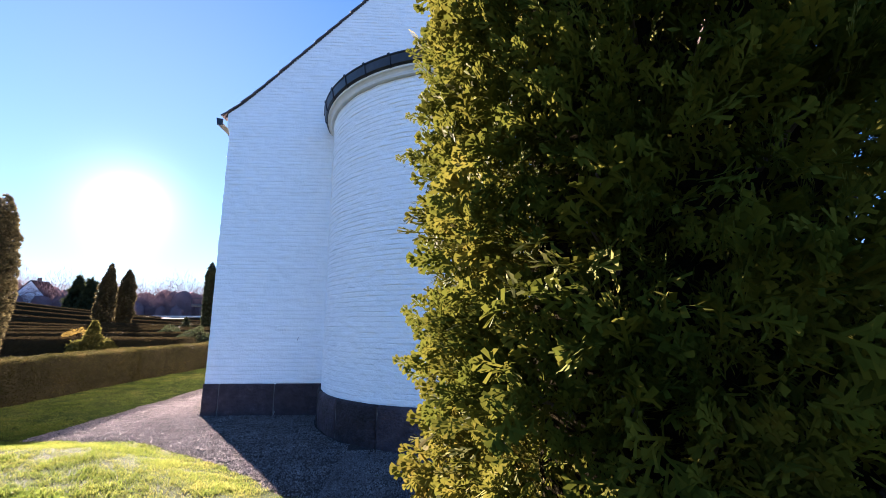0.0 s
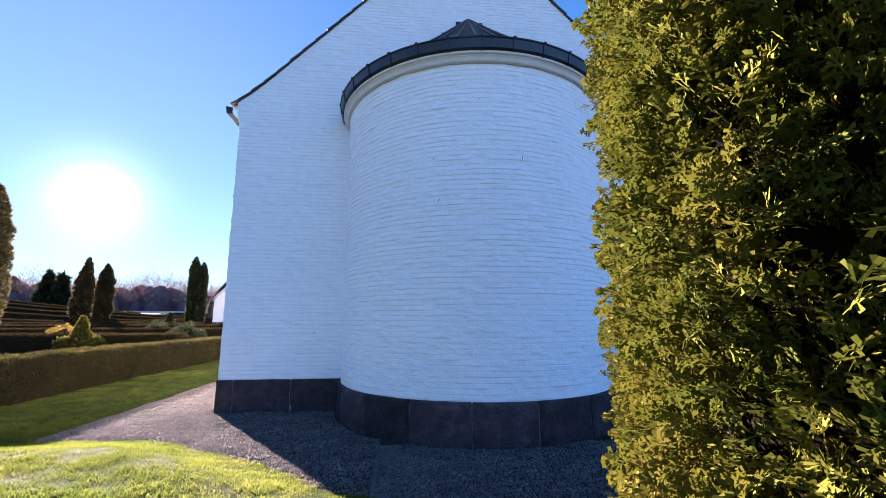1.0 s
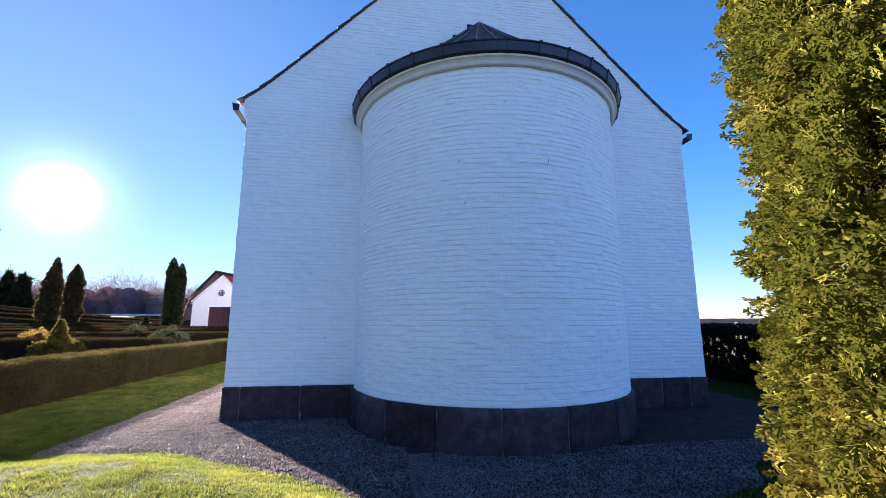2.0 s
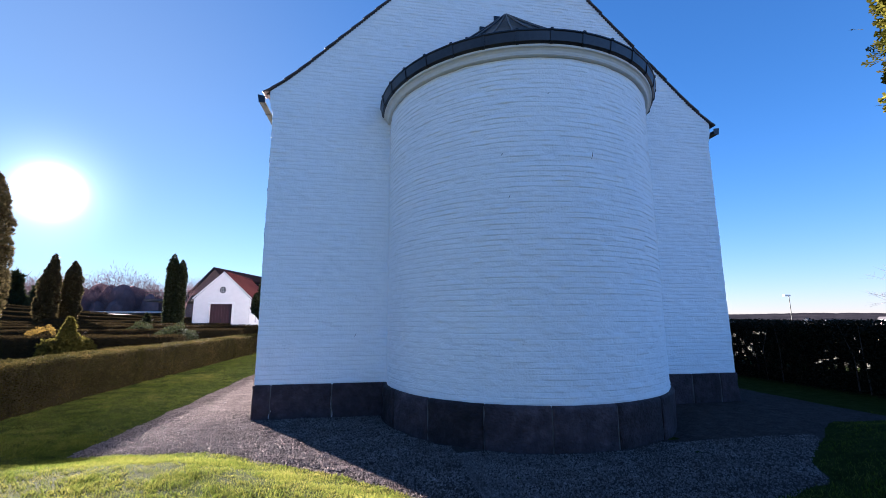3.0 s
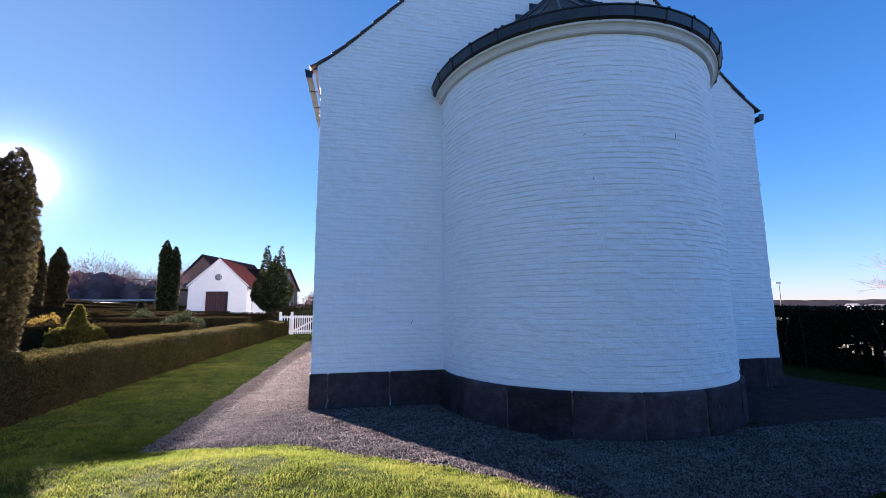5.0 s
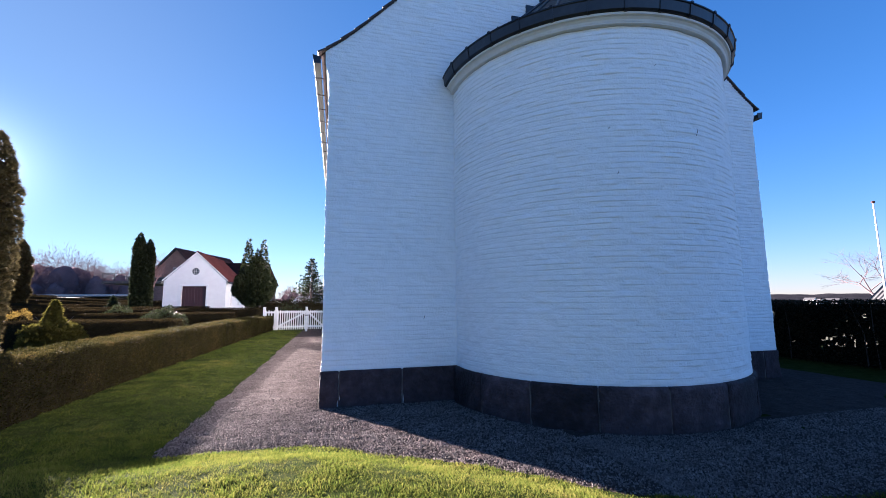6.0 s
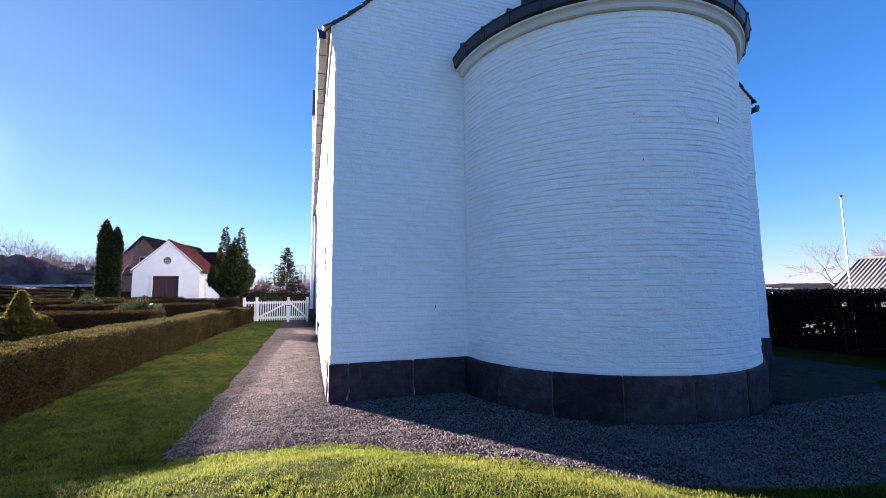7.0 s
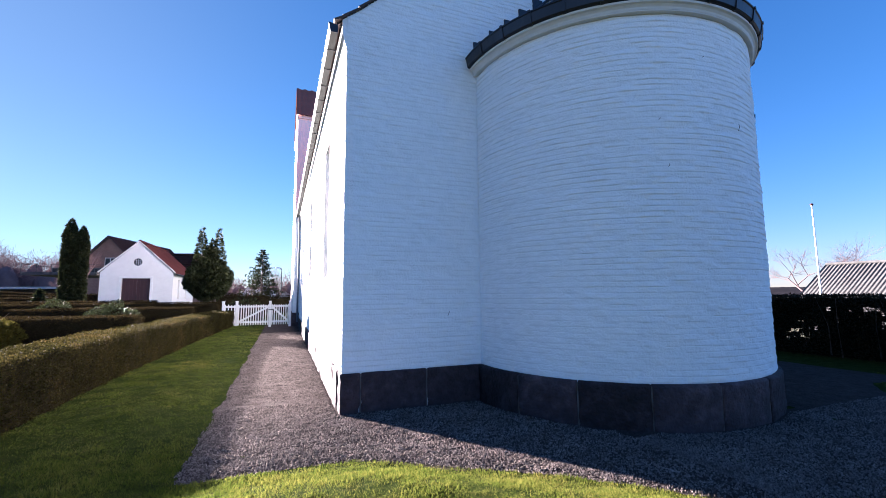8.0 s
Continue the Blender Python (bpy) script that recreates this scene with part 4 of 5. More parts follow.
def fir(at, height, seed):
    """A fir with whorls of drooping boughs."""
    tree = thing("fir_tree", "tall fir with open tiers of dark boughs", "tree", at=at)
    part("trunk", tube_bm([(0, 0, -0.2), (0.05, 0, height * 0.5), (0, 0, height)], [0.2, 0.12, 0.02], 8), M_BARK, tree)
    rg = np.random.default_rng(seed)
    p, d = [], []
    for k in range(26):
        z = height * (0.10 + 0.88 * k / 26)
        r = ((height - z) * 0.42 + 0.15) * rg.uniform(0.7, 1.15)
        for j in range(12):
            a = rg.uniform(0, 6.283)
            rr = r * rg.uniform(0.6, 1.1)
            for q in np.linspace(0.15, 1, 10):
                p.append((rr * q * math.cos(a), rr * q * math.sin(a), z - 0.18 * rr * q + 0.2 * rr * q * q))
                d.append((math.cos(a), math.sin(a), rg.uniform(-0.5, 0.6)))
    p, d = np.array(p), np.array(d) + rg.normal(0, 0.3, (len(p), 3))
    v, f = scatter(COARSE[0], COARSE[1], p, frames_from(d, rg.uniform(0, 6.28, len(p))), (0.20 + 0.035 * (height - p[:, 2])) * rg.uniform(0.6, 1.2, len(p)))
    put("crown", mesh_of("crown", v, f, M_DARKCON), tree, kind="stuff")


fir((-7.4, 64.0, 0.5), 7.7, 61)

# ---- hedges and shrubs ----
def put_stuff(ob):
    return tagged(ob, kind="stuff")


LEAF_V = np.array([(0, 0, 0), (0.32, 0.10, 0.5), (0, 0.02, 1.0), (-0.32, 0.10, 0.5)])
LEAF_F = np.array([(0, 1, 2, 3)])


def hedge(name, label, a, b, width, height, seed, leaf=0.035, density=1300, mat=None, core=None, z0=None, gaps=0.0, crest=0.03):
    """A clipped hedge from a to b: a dark core coloured as inner shade, and leaves all over its faces."""
    a, b = Vector((a[0], a[1], 0)), Vector((b[0], b[1], 0))
    d = b - a
    length = d.length
    u = d / length
    w = Vector((-u.y, u.x, 0))
    ob = thing(name, label, "hedge", at=(a.x, a.y, 0))
    rg = np.random.default_rng(seed)

    height, fall = (height[0], height[1] / height[0] - 1) if isinstance(height, tuple) else (height, 0.0)

    def world_of(s, q, z):
        c = a + u * s + w * q
        z = z * (1 + fall * s / length)
        wob = 0.05 * noise.noise(Vector((s * 0.8, q + seed, z))) + 0.045 * noise.noise(Vector((s * 4, q * 3 + seed, z * 4))) + 0.03 * noise.noise(Vector((s * 11, q * 9 + seed, z * 9)))
        base = (ground_z(c.x, c.y) if z0 is None else z0)
        return np.array((c.x - a.x + w.x * wob, c.y - a.y + w.y * wob, base + z + (wob * 0.6 if z > 0.2 else 0)))

    step = 0.25
    n = max(2, int(length / step))
    prof = [(-width / 2, -0.05), (-width / 2, height * 0.35), (-width / 2, height * 0.7), (-width / 2 + 0.03, height - 0.04), (-width / 2 + 0.1, height), (0, height + 0.01), (width / 2 - 0.1, height), (width / 2 - 0.03, height - 0.04), (width / 2, height * 0.6), (width / 2, -0.05)]
    ins = 0.05
    v = [world_of(ins + (length - 2 * ins) * i / n, q * (1 - 2 * ins / width), max(-0.05, z - ins if z > 0 else z)) for i in range(n + 1) for q, z in prof]
    k = len(prof)
    if gaps == 0:
        f = [(i * k + j, (i + 1) * k + j, (i + 1) * k + j + 1, i * k + j + 1) for i in range(n) for j in range(k - 1)]
        f += [(0, j, j + 1, j + 1) for j in range(1, k - 1)] + [(n * k, n * k + j + 1, n * k + j, n * k + j) for j in range(1, k - 1)]
        tri = [x[:3] for x in f if x[2] == x[3]] + [t for x in f if x[2] != x[3] for t in ((x[0], x[1], x[2]), (x[0], x[2], x[3]))]
        put("inner_growth", mesh_of("inner_growth", v, tri, core or M_HEDGECORE), ob, "near-black core for the shaded inner twigs")
    else:
        bm = bmesh.new()
        for i in range(int(length / 0.16)):
            s = rg.uniform(0, length)
            q = rg.uniform(-0.25, 0.25) * width
            p0, p1, p2 = world_of(s, q, -0.05), world_of(s + rg.normal(0, 0.06), q * 1.2, height * 0.5), world_of(s + rg.normal(0, 0.15), q * 1.5, height * 0.96)
            tube_bm([p0, p1, p2], [rg.uniform(0.012, 0.035), 0.014, 0.006], 5, bm)
        put_stuff(part("stem_growth", bm, M_BARK, ob, "upright bare stems"))
    # two near-black sheets with holes: the hedge's inner shade as colour
    if gaps:
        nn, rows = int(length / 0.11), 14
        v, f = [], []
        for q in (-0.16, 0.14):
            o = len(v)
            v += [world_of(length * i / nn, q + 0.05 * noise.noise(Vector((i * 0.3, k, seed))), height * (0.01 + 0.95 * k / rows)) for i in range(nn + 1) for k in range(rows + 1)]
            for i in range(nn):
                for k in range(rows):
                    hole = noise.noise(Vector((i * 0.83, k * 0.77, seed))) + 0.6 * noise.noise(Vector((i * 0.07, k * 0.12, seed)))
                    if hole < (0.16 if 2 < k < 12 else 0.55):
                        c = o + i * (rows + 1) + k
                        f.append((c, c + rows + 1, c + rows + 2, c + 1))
        put("inner_growth", mesh_of("inner_growth", v, f, M_INNER), ob, "near-black core for the shaded inner twigs")
    faces = [("front", length * height), ("back", length * height), ("top", length * width), ("end", width * height * 2)] + ([("inside", length * height * 1.3)] if gaps else [])
    P, D = [], []
    for kind, area in faces:
        for _ in range(int(area * density)):
            s, z, q = rg.uniform(0, length), rg.uniform(0.0, 1) * height, rg.uniform(-0.5, 0.5) * width
            inset = rg.uniform(0, 1) ** 2 * (0.07 + gaps * 0.5)
            if gaps and rg.uniform() < 0.55 - 0.5 * z / height and noise.noise(Vector((s * 2.2, q * 4, z * 2.6 + seed))) < 0.12:
                continue
            if kind == "front":
                q, dv = -width / 2 + inset, -w
            elif kind == "back":
                q, dv = width / 2 - inset, w
            elif kind == "inside":
                q, dv = q * 0.7, w
            elif kind == "top":
                z, dv = height - inset + crest * rg.uniform() ** 3, Vector((0, 0, 1))
            else:
                end = rg.uniform() < 0.5
                s, dv = (inset, -u) if end else (length - inset, u)
            P.append(world_of(s, q, z))
            D.append(dv)
    P, D = np.array(P), np.array([tuple(x) for x in D])
    D = D * 0.6 + np.array([[0, 0, 0.45]]) + rg.normal(0, 0.55, D.shape)
    v, f = scatter(LEAF_V, LEAF_F, P, frames_from(D, rg.uniform(0, 6.283, len(P))), leaf * rg.uniform(0.6, 1.3, len(P)))
    put("leaves", mesh_of("leaves", v, f, mat or M_HEDGE), ob, kind="stuff")
    return ob


hedge("hedge", "long clipped brown-green hedge along the lawn", (-8.05, 2.0), (-7.97, 12.08), 0.75, (0.86, 0.82), 1, 0.024, 3600, crest=0.02)
hedge("hedge", "long clipped brown-green hedge along the lawn", (-7.97, 11.94), (-7.66, 18.08), 0.75, (0.82, 0.755), 2, 0.028, 2200, crest=0.02)
hedge("hedge", "long clipped brown-green hedge along the lawn", (-7.66, 17.94), (-7.2, 24.2), 0.75, (0.755, 0.71), 3, 0.034, 1500, crest=0.02)
ROWS_OF_HEDGE = [(15.8, -18, -8.35, 0.97), (20.8, -23, -7.9, 1.0), (25.2, -28, -7.6, 1.06), (28.5, -31, -11.0, 1.1), (31.2, -34, -18.5, 1.15), (36.0, -39, -17.5, 1.2), (41.0, -44, -18.0, 1.3), (46.0, -49, -19.0, 1.4), (51.5, -53, -31.0, 1.4)]
for i, (y, x0, x1, h) in enumerate(ROWS_OF_HEDGE):
    hedge("hedge", "clipped dark hedge between the graves", (x1, y), (x0, y + 0.02 * (x1 - x0)), 0.7, h, 10 + i, 0.038 + 0.005 * i, max(190, 850 - 130 * i), M_YEWHEDGE, crest=0.0)
hedge("hedge", "tangled brown hedge beyond the gate", (-3.0, 40.0), (-10.5, 40.4), 1.2, 1.2, 29, 0.09, 260, M_YEWHEDGE, crest=0.25)
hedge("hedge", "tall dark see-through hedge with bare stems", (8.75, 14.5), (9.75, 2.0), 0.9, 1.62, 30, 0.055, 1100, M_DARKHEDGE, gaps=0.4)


def bush(label, at, size, mat, seed, n=900, leaf=0.11):
    ob = thing("bush", label, "shrub", at=at)
    rg = np.random.default_rng(seed)
    d = rg.normal(0, 1, (n, 3))
    d /= np.linalg.norm(d, axis=1, keepdims=True)
    d[:, 2] = np.abs(d[:, 2])
    r = 1 + 0.25 * smooth_noise(d, 2.2, seed) - 0.25 * rg.uniform(0, 1, n) ** 2
    p = d * r[:, None] * np.array([size])
    dirs = d + np.array([[0, 0, 0.35]]) + rg.normal(0, 0.45, (n, 3))
    v, f = scatter(LEAF_V * np.array([[0.8, 0.8, 1]]), LEAF_F, p, frames_from(dirs, rg.uniform(0, 6.28, n)), leaf * rg.uniform(0.6, 1.3, n))
    put("leaves", mesh_of("leaves", v, f, mat), ob, kind="stuff")
    # dark dome under the leaves, its colour standing for the bush's inner shade
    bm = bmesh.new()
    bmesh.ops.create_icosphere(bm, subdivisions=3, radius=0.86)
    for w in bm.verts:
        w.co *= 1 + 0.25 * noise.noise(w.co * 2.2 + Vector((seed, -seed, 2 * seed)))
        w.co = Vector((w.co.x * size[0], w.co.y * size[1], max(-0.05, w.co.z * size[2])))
    part("inner_growth", bm, M_HEDGECORE, ob, "near-black core for the shaded inner twigs", smooth=True)
    bm = bmesh.new()
    for k in range(14):
        a = rg.uniform(0, 6.28)
        q = rg.uniform(0.3, 0.8)
        tube_bm([(0, 0, -0.1), (size[0] * 0.4 * q * math.cos(a), size[1] * 0.4 * q * math.sin(a), size[2] * 0.4), (size[0] * q * math.cos(a), size[1] * q * math.sin(a), size[2] * 0.75)], [0.02, 0.014, 0.005], 5, bm)
    put_stuff(part("stem_growth", bm, M_BARK, ob))
    return ob


bush("low golden-yellow heather-like bush among the hedges", (-13.0, 16.75, gz(-13, 16.7)), (0.56, 0.45, 1.26), M_GOLD, 3, 6000, 0.042)
bush("rounded evergreen bush with glossy sunlit leaves", (-12.6, 21.9, gz(-12.5, 21.7)), (0.95, 0.6, 1.2), M_RHODO, 4, 5500, 0.072)
bush("rounded evergreen bush with glossy sunlit leaves", (-10.2, 19.6, gz(-10.1, 19.5)), (0.92, 0.6, 1.17), M_RHODO, 5, 5500, 0.072)
bush("low dark rounded bush beside the gate", (-7.0, 31.0, gz(-7, 31)), (1.2, 0.8, 1.15), M_DARKCON, 6, 700, 0.16)
bush("low lime-green bush before the far hedges", (-18.6, 38.5, gz(-18, 38)), (0.9, 0.7, 1.3), M_LIME, 7, 700, 0.14)

# ---- lawn and gravel up close ----
rg = np.random.default_rng(8)
BLADE_V = np.array([(-0.05, 0, 0), (0.05, 0, 0), (0.035, 0.14, 0.6), (-0.01, 0.42, 0.95)])
BLADE_F = np.array([(0, 1, 2, 3)])


def grass(name, label, x0, x1, y0, y1, n, tall):
    p = np.stack([rg.uniform(x0, x1, n), rg.uniform(y0, y1, n), np.zeros(n)], 1)
    tuft = smooth_noise(p, 2.3, 4.0) + 0.6 * smooth_noise(p, 7.0, 9.0)
    rim = np.minimum(np.minimum(p[:, 0] - x0, x1 - p[:, 0]), np.minimum(p[:, 1] - y0, y1 - p[:, 1])) / 0.8 + 0.4 * tuft
    keep = [not on_gravel(q[0], q[1]) and r > rg.uniform(0, 1) and t + 1.5 > rg.uniform(0, 1.6) for q, t, r in zip(p, tuft, rim)]
    p, tuft = p[keep], tuft[keep]
    p[:, 2] = [ground_z(x, y) + 0.01 * noise.noise(Vector((x * 0.9, y * 0.9, 1))) - 0.002 for x, y, _ in p]
    d = np.array([[0, 0, 1.0]]) + rg.normal(0, 0.42, (len(p), 3)) * 1.3
    d[:, 2] = np.abs(d[:, 2]) + 0.15
    v, f = scatter(BLADE_V, BLADE_F, p, frames_from(d, rg.uniform(0, 6.28, len(p))), tall * np.clip(0.9 + 0.55 * tuft, 0.5, 1.6) * rg.uniform(0.6, 1.3, len(p)))
    tagged(put(name, mesh_of(name, v, f, M_GRASS)), label, "grass", kind="stuff")


grass("grass", "short patchy sunlit lawn grass", -7.2, 1.2, 3.5, 7.7, 300000, 0.029)
grass("grass", "short lawn grass in the hedge's shade", -8.2, -4.9, 5.8, 13.6, 90000, 0.024)
grass("grass", "short lawn grass beside the path", -8.0, -4.9, 12.4, 24.9, 60000, 0.030)
grass("grass", "short mossy lawn grass where the walk passes", -7.4, 3.5, -0.9, 4.6, 60000, 0.045)
grass("grass", "short lawn grass in the church's shade", 0.6, 9.0, 2.5, 7.2, 40000, 0.03)
OCTA_V = np.array([(1, 0.2, -0.3), (0, 1, -0.2), (-1, 0, -0.3), (0.1, -1, -0.3), (0.1, 0, 0.7)], float)
OCTA_F = np.array([(0, 1, 4), (1, 2, 4), (2, 3, 4), (3, 0, 4)])
p = np.concatenate([np.stack([rg.uniform(-5.7, -1.0, 52000), rg.uniform(4.2, 9.0, 52000), np.zeros(52000)], 1),
                    np.stack([rg.uniform(-5.7, -3.9, 34000), 9.0 + 12.0 * rg.uniform(0, 1, 34000) ** 1.5, np.zeros(34000)], 1),
                    np.stack([-1.0 + 5.0 * rg.uniform(0, 1, 26000) ** 1.5, rg.uniform(3.8, 5.9, 26000), np.zeros(26000)], 1)])
p = p[[on_gravel(x, y) and not (x > -4.02 and y > 8.1) and math.hypot(x - APSE[0], y - APSE[1]) > 2.46 for x, y, _ in p]]
p[:, 2] = [gravel_z(x, y) + 0.003 for x, y, _ in p]
size = np.stack([rg.uniform(0.006, 0.015, len(p)), rg.uniform(0.006, 0.013, len(p)), rg.uniform(0.010, 0.022, len(p))], 1)
v, f = scatter(OCTA_V, OCTA_F, p, frames_from(np.array([[0, 0, 1.0]]) + rg.normal(0, 0.25, (len(p), 3)), rg.uniform(0, 6.28, len(p))), size)
tagged(put("gravel", mesh_of("gravel", v, f, M_STONE)), "loose grey and pale gravel stones", "gravel", kind="stuff")


# ---- white picket gate at the end of the path ----
def picket_gate():
    gate = thing("picket_gate", "white painted wooden picket double gate", "gate", at=(0, 24.5, 0.20))

    def post(x, h=1.16, w=0.11):
        p = part("gate_post", box_bm((x - w / 2, -w / 2, -0.3), (x + w / 2, w / 2, h), 0.008), M_PAINT, gate)
        part("cap", box_bm((x - w / 2 - 0.015, -w / 2 - 0.015, h), (x + w / 2 + 0.015, w / 2 + 0.015, h + 0.03), 0.01), M_PAINT, p)

    for x in (-7.34, -6.76, -5.28, -4.36):
        post(x)
    for x0, x1 in ((-7.28, -6.82), (-6.70, -5.34), (-5.22, -4.42)):
        for z in (0.14, 0.88):
            part("rail", box_bm((x0, -0.02, z), (x1, 0.03, z + 0.09), 0.006), M_PAINT, gate)
        n = int((x1 - x0) / 0.098)
        for i in range(n):
            x = x0 + 0.03 + (x1 - x0 - 0.06) * i / max(1, n - 1)
            h = 1.0 + 0.015 * math.sin(i * 2.1)
            part("picket", prism_bm([(x - 0.024, 0.04), (x + 0.024, 0.04), (x + 0.024, h), (x, h + 0.03), (x - 0.024, h)], -0.045, -0.022), M_PAINT, gate)
    part("brace", beam_bm((-6.68, 0.005, 0.2), (-5.36, 0.005, 0.9), 0.025, 0.08, 0.005), M_PAINT, gate)
    part("brace", beam_bm((-4.44, 0.005, 0.2), (-5.20, 0.005, 0.9), 0.025, 0.08, 0.005), M_PAINT, gate)
    part("latch", box_bm((-5.36, -0.07, 0.74), (-5.16, -0.045, 0.78), 0.005), M_IRON, gate)


picket_gate()


# ---- the white chapel ----
def chapel():
    ob = thing("outbuilding", "small whitewashed gabled outbuilding with a red tiled roof", "building", at=(-13.5, 34.3, 0.75))
    hw, eave, ridge, deep = 1.98, 2.45, 4.42, 6.6
    ox, oz, orad = -0.02, 3.13, 0.24

    def gable_front():
        """Front wall with a door opening and a round opening."""
        bm = bmesh.new()
        dl, dr, dh = -0.83, 0.72, 2.08
        box_bm((-hw, 0, -0.6), (dl, 0.3, dh), 0, bm)
        box_bm((dr, 0, -0.6), (hw, 0.3, dh), 0, bm)
        n = 24
        ring = [(ox + orad * math.cos(6.2832 * k / n), oz + orad * math.sin(6.2832 * k / n)) for k in range(n)]
        hull = []
        for x, z in ring:
            dx, dz = x - ox, z - oz
            t = min([s for s in ((hw - ox) / dx if dx > 1e-6 else 99, (-hw - ox) / dx if dx < -1e-6 else 99, (dh - oz) / dz if dz < -1e-6 else 99,
                                 (ridge - oz + (ox if False else 0)) / (dz + abs(dx) * (ridge - eave) / hw) if dz + abs(dx) * (ridge - eave) / hw > 1e-6 else 99) if s > 0])
            hull.append((ox + dx * t, oz + dz * t))
        for y, flip in ((0.0, False), (0.3, True)):
            a = [bm.verts.new((x, y, z)) for x, z in ring]
            b = [bm.verts.new((x, y, z)) for x, z in hull]
            for k in range(n):
                q = (a[k], b[k], b[(k + 1) % n], a[(k + 1) % n])
                bm.faces.new(q if flip else q[::-1])
            if y == 0.0:
                first = a
            else:
                for k in range(n):
                    bm.faces.new((first[k], first[(k + 1) % n], a[(k + 1) % n], a[k]))
        # corners of the outline that the rays of the opening pass by
        for pts in (((-hw, dh), (-hw, eave), (-hw + 0.35, eave + 0.33), (-hw + 0.25, dh)), ((hw, dh), (hw - 0.25, dh), (hw - 0.35, eave + 0.33), (hw, eave)), ((-0.2, ridge - 0.22), (0, ridge), (0.2, ridge - 0.22), (0, ridge - 0.4))):
            prism_bm([(x, z) for x, z in pts], 0.002, 0.298, bm)
        return part("wall", bm, M_PLASTER, ob, "whitewashed gable wall")

    gable_front()
    part("wall", box_bm((-hw, 0.3, -0.6), (-hw + 0.3, deep, eave)), M_PLASTER, ob)
    part("wall", prism_bm([(-hw, -0.6), (-hw, eave), (0, ridge), (hw, eave), (hw, -0.6)], deep, deep + 0.3), M_PLASTER, ob)
    side = bmesh.new()
    y = 0.3
    for a, b in ((1.5, 1.95), (3.9, 4.35)):
        box_bm((hw - 0.3, y, -0.6), (hw, a, eave), 0, side)
        box_bm((hw - 0.3, a, -0.6), (hw, b, 0.7), 0, side)
        box_bm((hw - 0.3, a, 2.05), (hw, b, eave), 0, side)
        y = b
    box_bm((hw - 0.3, y, -0.6), (hw, deep, eave), 0, side)
    part("wall", side, M_PLASTER, ob)
    for a, b in ((1.5, 1.95), (3.9, 4.35)):
        w = part("window", box_bm((hw - 0.2, a, 0.7), (hw - 0.17, b, 2.05)), M_DARKGLASS, ob, "dark side window")
        part("window_frame", box_bm((hw - 0.16, (a + b) / 2 - 0.015, 0.7), (hw - 0.13, (a + b) / 2 + 0.015, 2.05)), M_DOOR, w)
    door = part("door", box_bm((-0.83, 0.14, -0.6), (-0.06, 0.2, 2.08), 0.006), M_DOOR, ob, "dark brown boarded double door")
    part("door_leaf", box_bm((-0.04, 0.14, -0.6), (0.72, 0.2, 2.08), 0.006), M_DOOR, door)
    for k in range(8):
        x = -0.80 + k * 0.195
        part("board", box_bm((x, 0.125, -0.5), (x + 0.175, 0.145, 2.02), 0.004), M_DOOR, door)
    part("handle", tube_bm([(-0.02, 0.09, 0.75), (-0.02, 0.07, 0.88), (-0.02, 0.09, 1.0)], [0.02, 0.02, 0.02], 6), M_ZINC, door, "pale metal door pull")
    for lo, hi in (((-0.97, -0.03, -0.6), (-0.83, 0.05, 2.2)), ((0.72, -0.03, -0.6), (0.86, 0.05, 2.2)), ((-0.83, -0.03, 2.08), (0.72, 0.05, 2.2))):
        part("door_surround", box_bm(lo, hi, 0.01), M_PAINT, ob)
    rw = part("round_window", lathe_ring(ox, oz, orad), M_IRON, ob, "round iron-barred gable window")
    part("pane", disc(ox, oz, orad - 0.005, 0.16), M_DARKGLASS, rw)
    for k in (-1, 0, 1):
        c = math.sqrt(max(0.0, orad ** 2 - (k * 0.12) ** 2))
        part("bar", box_bm((ox + k * 0.12 - 0.008, 0.09, oz - c), (ox + k * 0.12 + 0.008, 0.12, oz + c)), M_PAINT, rw)
        part("bar", box_bm((ox - c, 0.095, oz + k * 0.12 - 0.008), (ox + c, 0.125, oz + k * 0.12 + 0.008)), M_PAINT, rw)
    tiled_slope(ob, "roof", [(-hw - 0.16, eave - 0.10), (0, ridge + 0.06)], -0.02, deep + 0.4, M_REDROOF)
    tiled_slope(ob, "roof", [(hw + 0.16, eave - 0.10), (0, ridge + 0.06)], -0.02, deep + 0.4, M_REDROOF)
    for s in (-1, 1):
        part("gable_coping", prism_bm([(s * (hw + 0.1), eave - 0.02), (0, ridge + 0.03), (0, ridge + 0.1), (s * (hw + 0.12), eave + 0.05)], -0.05, 0.06), M_PLASTER, ob)
        part("gutter", tube_bm([(s * (hw + 0.2), -0.05, eave - 0.12), (s * (hw + 0.2), deep + 0.4, eave - 0.12)], [0.06, 0.06], 8), M_ZINC, ob)
    part("ridge_tiles", tube_bm([(0, 0.05, ridge + 0.08), (0, deep + 0.4, ridge + 0.08)], [0.1, 0.1], 8), M_REDROOF, ob)


def lathe_ring(x, z, r):
    bm = bmesh.new()
    n = 24
    rows = []
    for k in range(n):
        a = 6.2832 * k / n
        rows.append([bm.verts.new((x + q * math.cos(a), y, z + q * math.sin(a))) for q, y in ((r - 0.03, 0.06), (r - 0.001, 0.06), (r - 0.001, 0.18), (r - 0.03, 0.18))])
    for k in range(n):
        for j in range(4):
            bm.faces.new((rows[k][j], rows[(k + 1) % n][j], rows[(k + 1) % n][(j + 1) % 4], rows[k][(j + 1) % 4]))
    bmesh.ops.recalc_face_normals(bm, faces=bm.faces)
    return bm


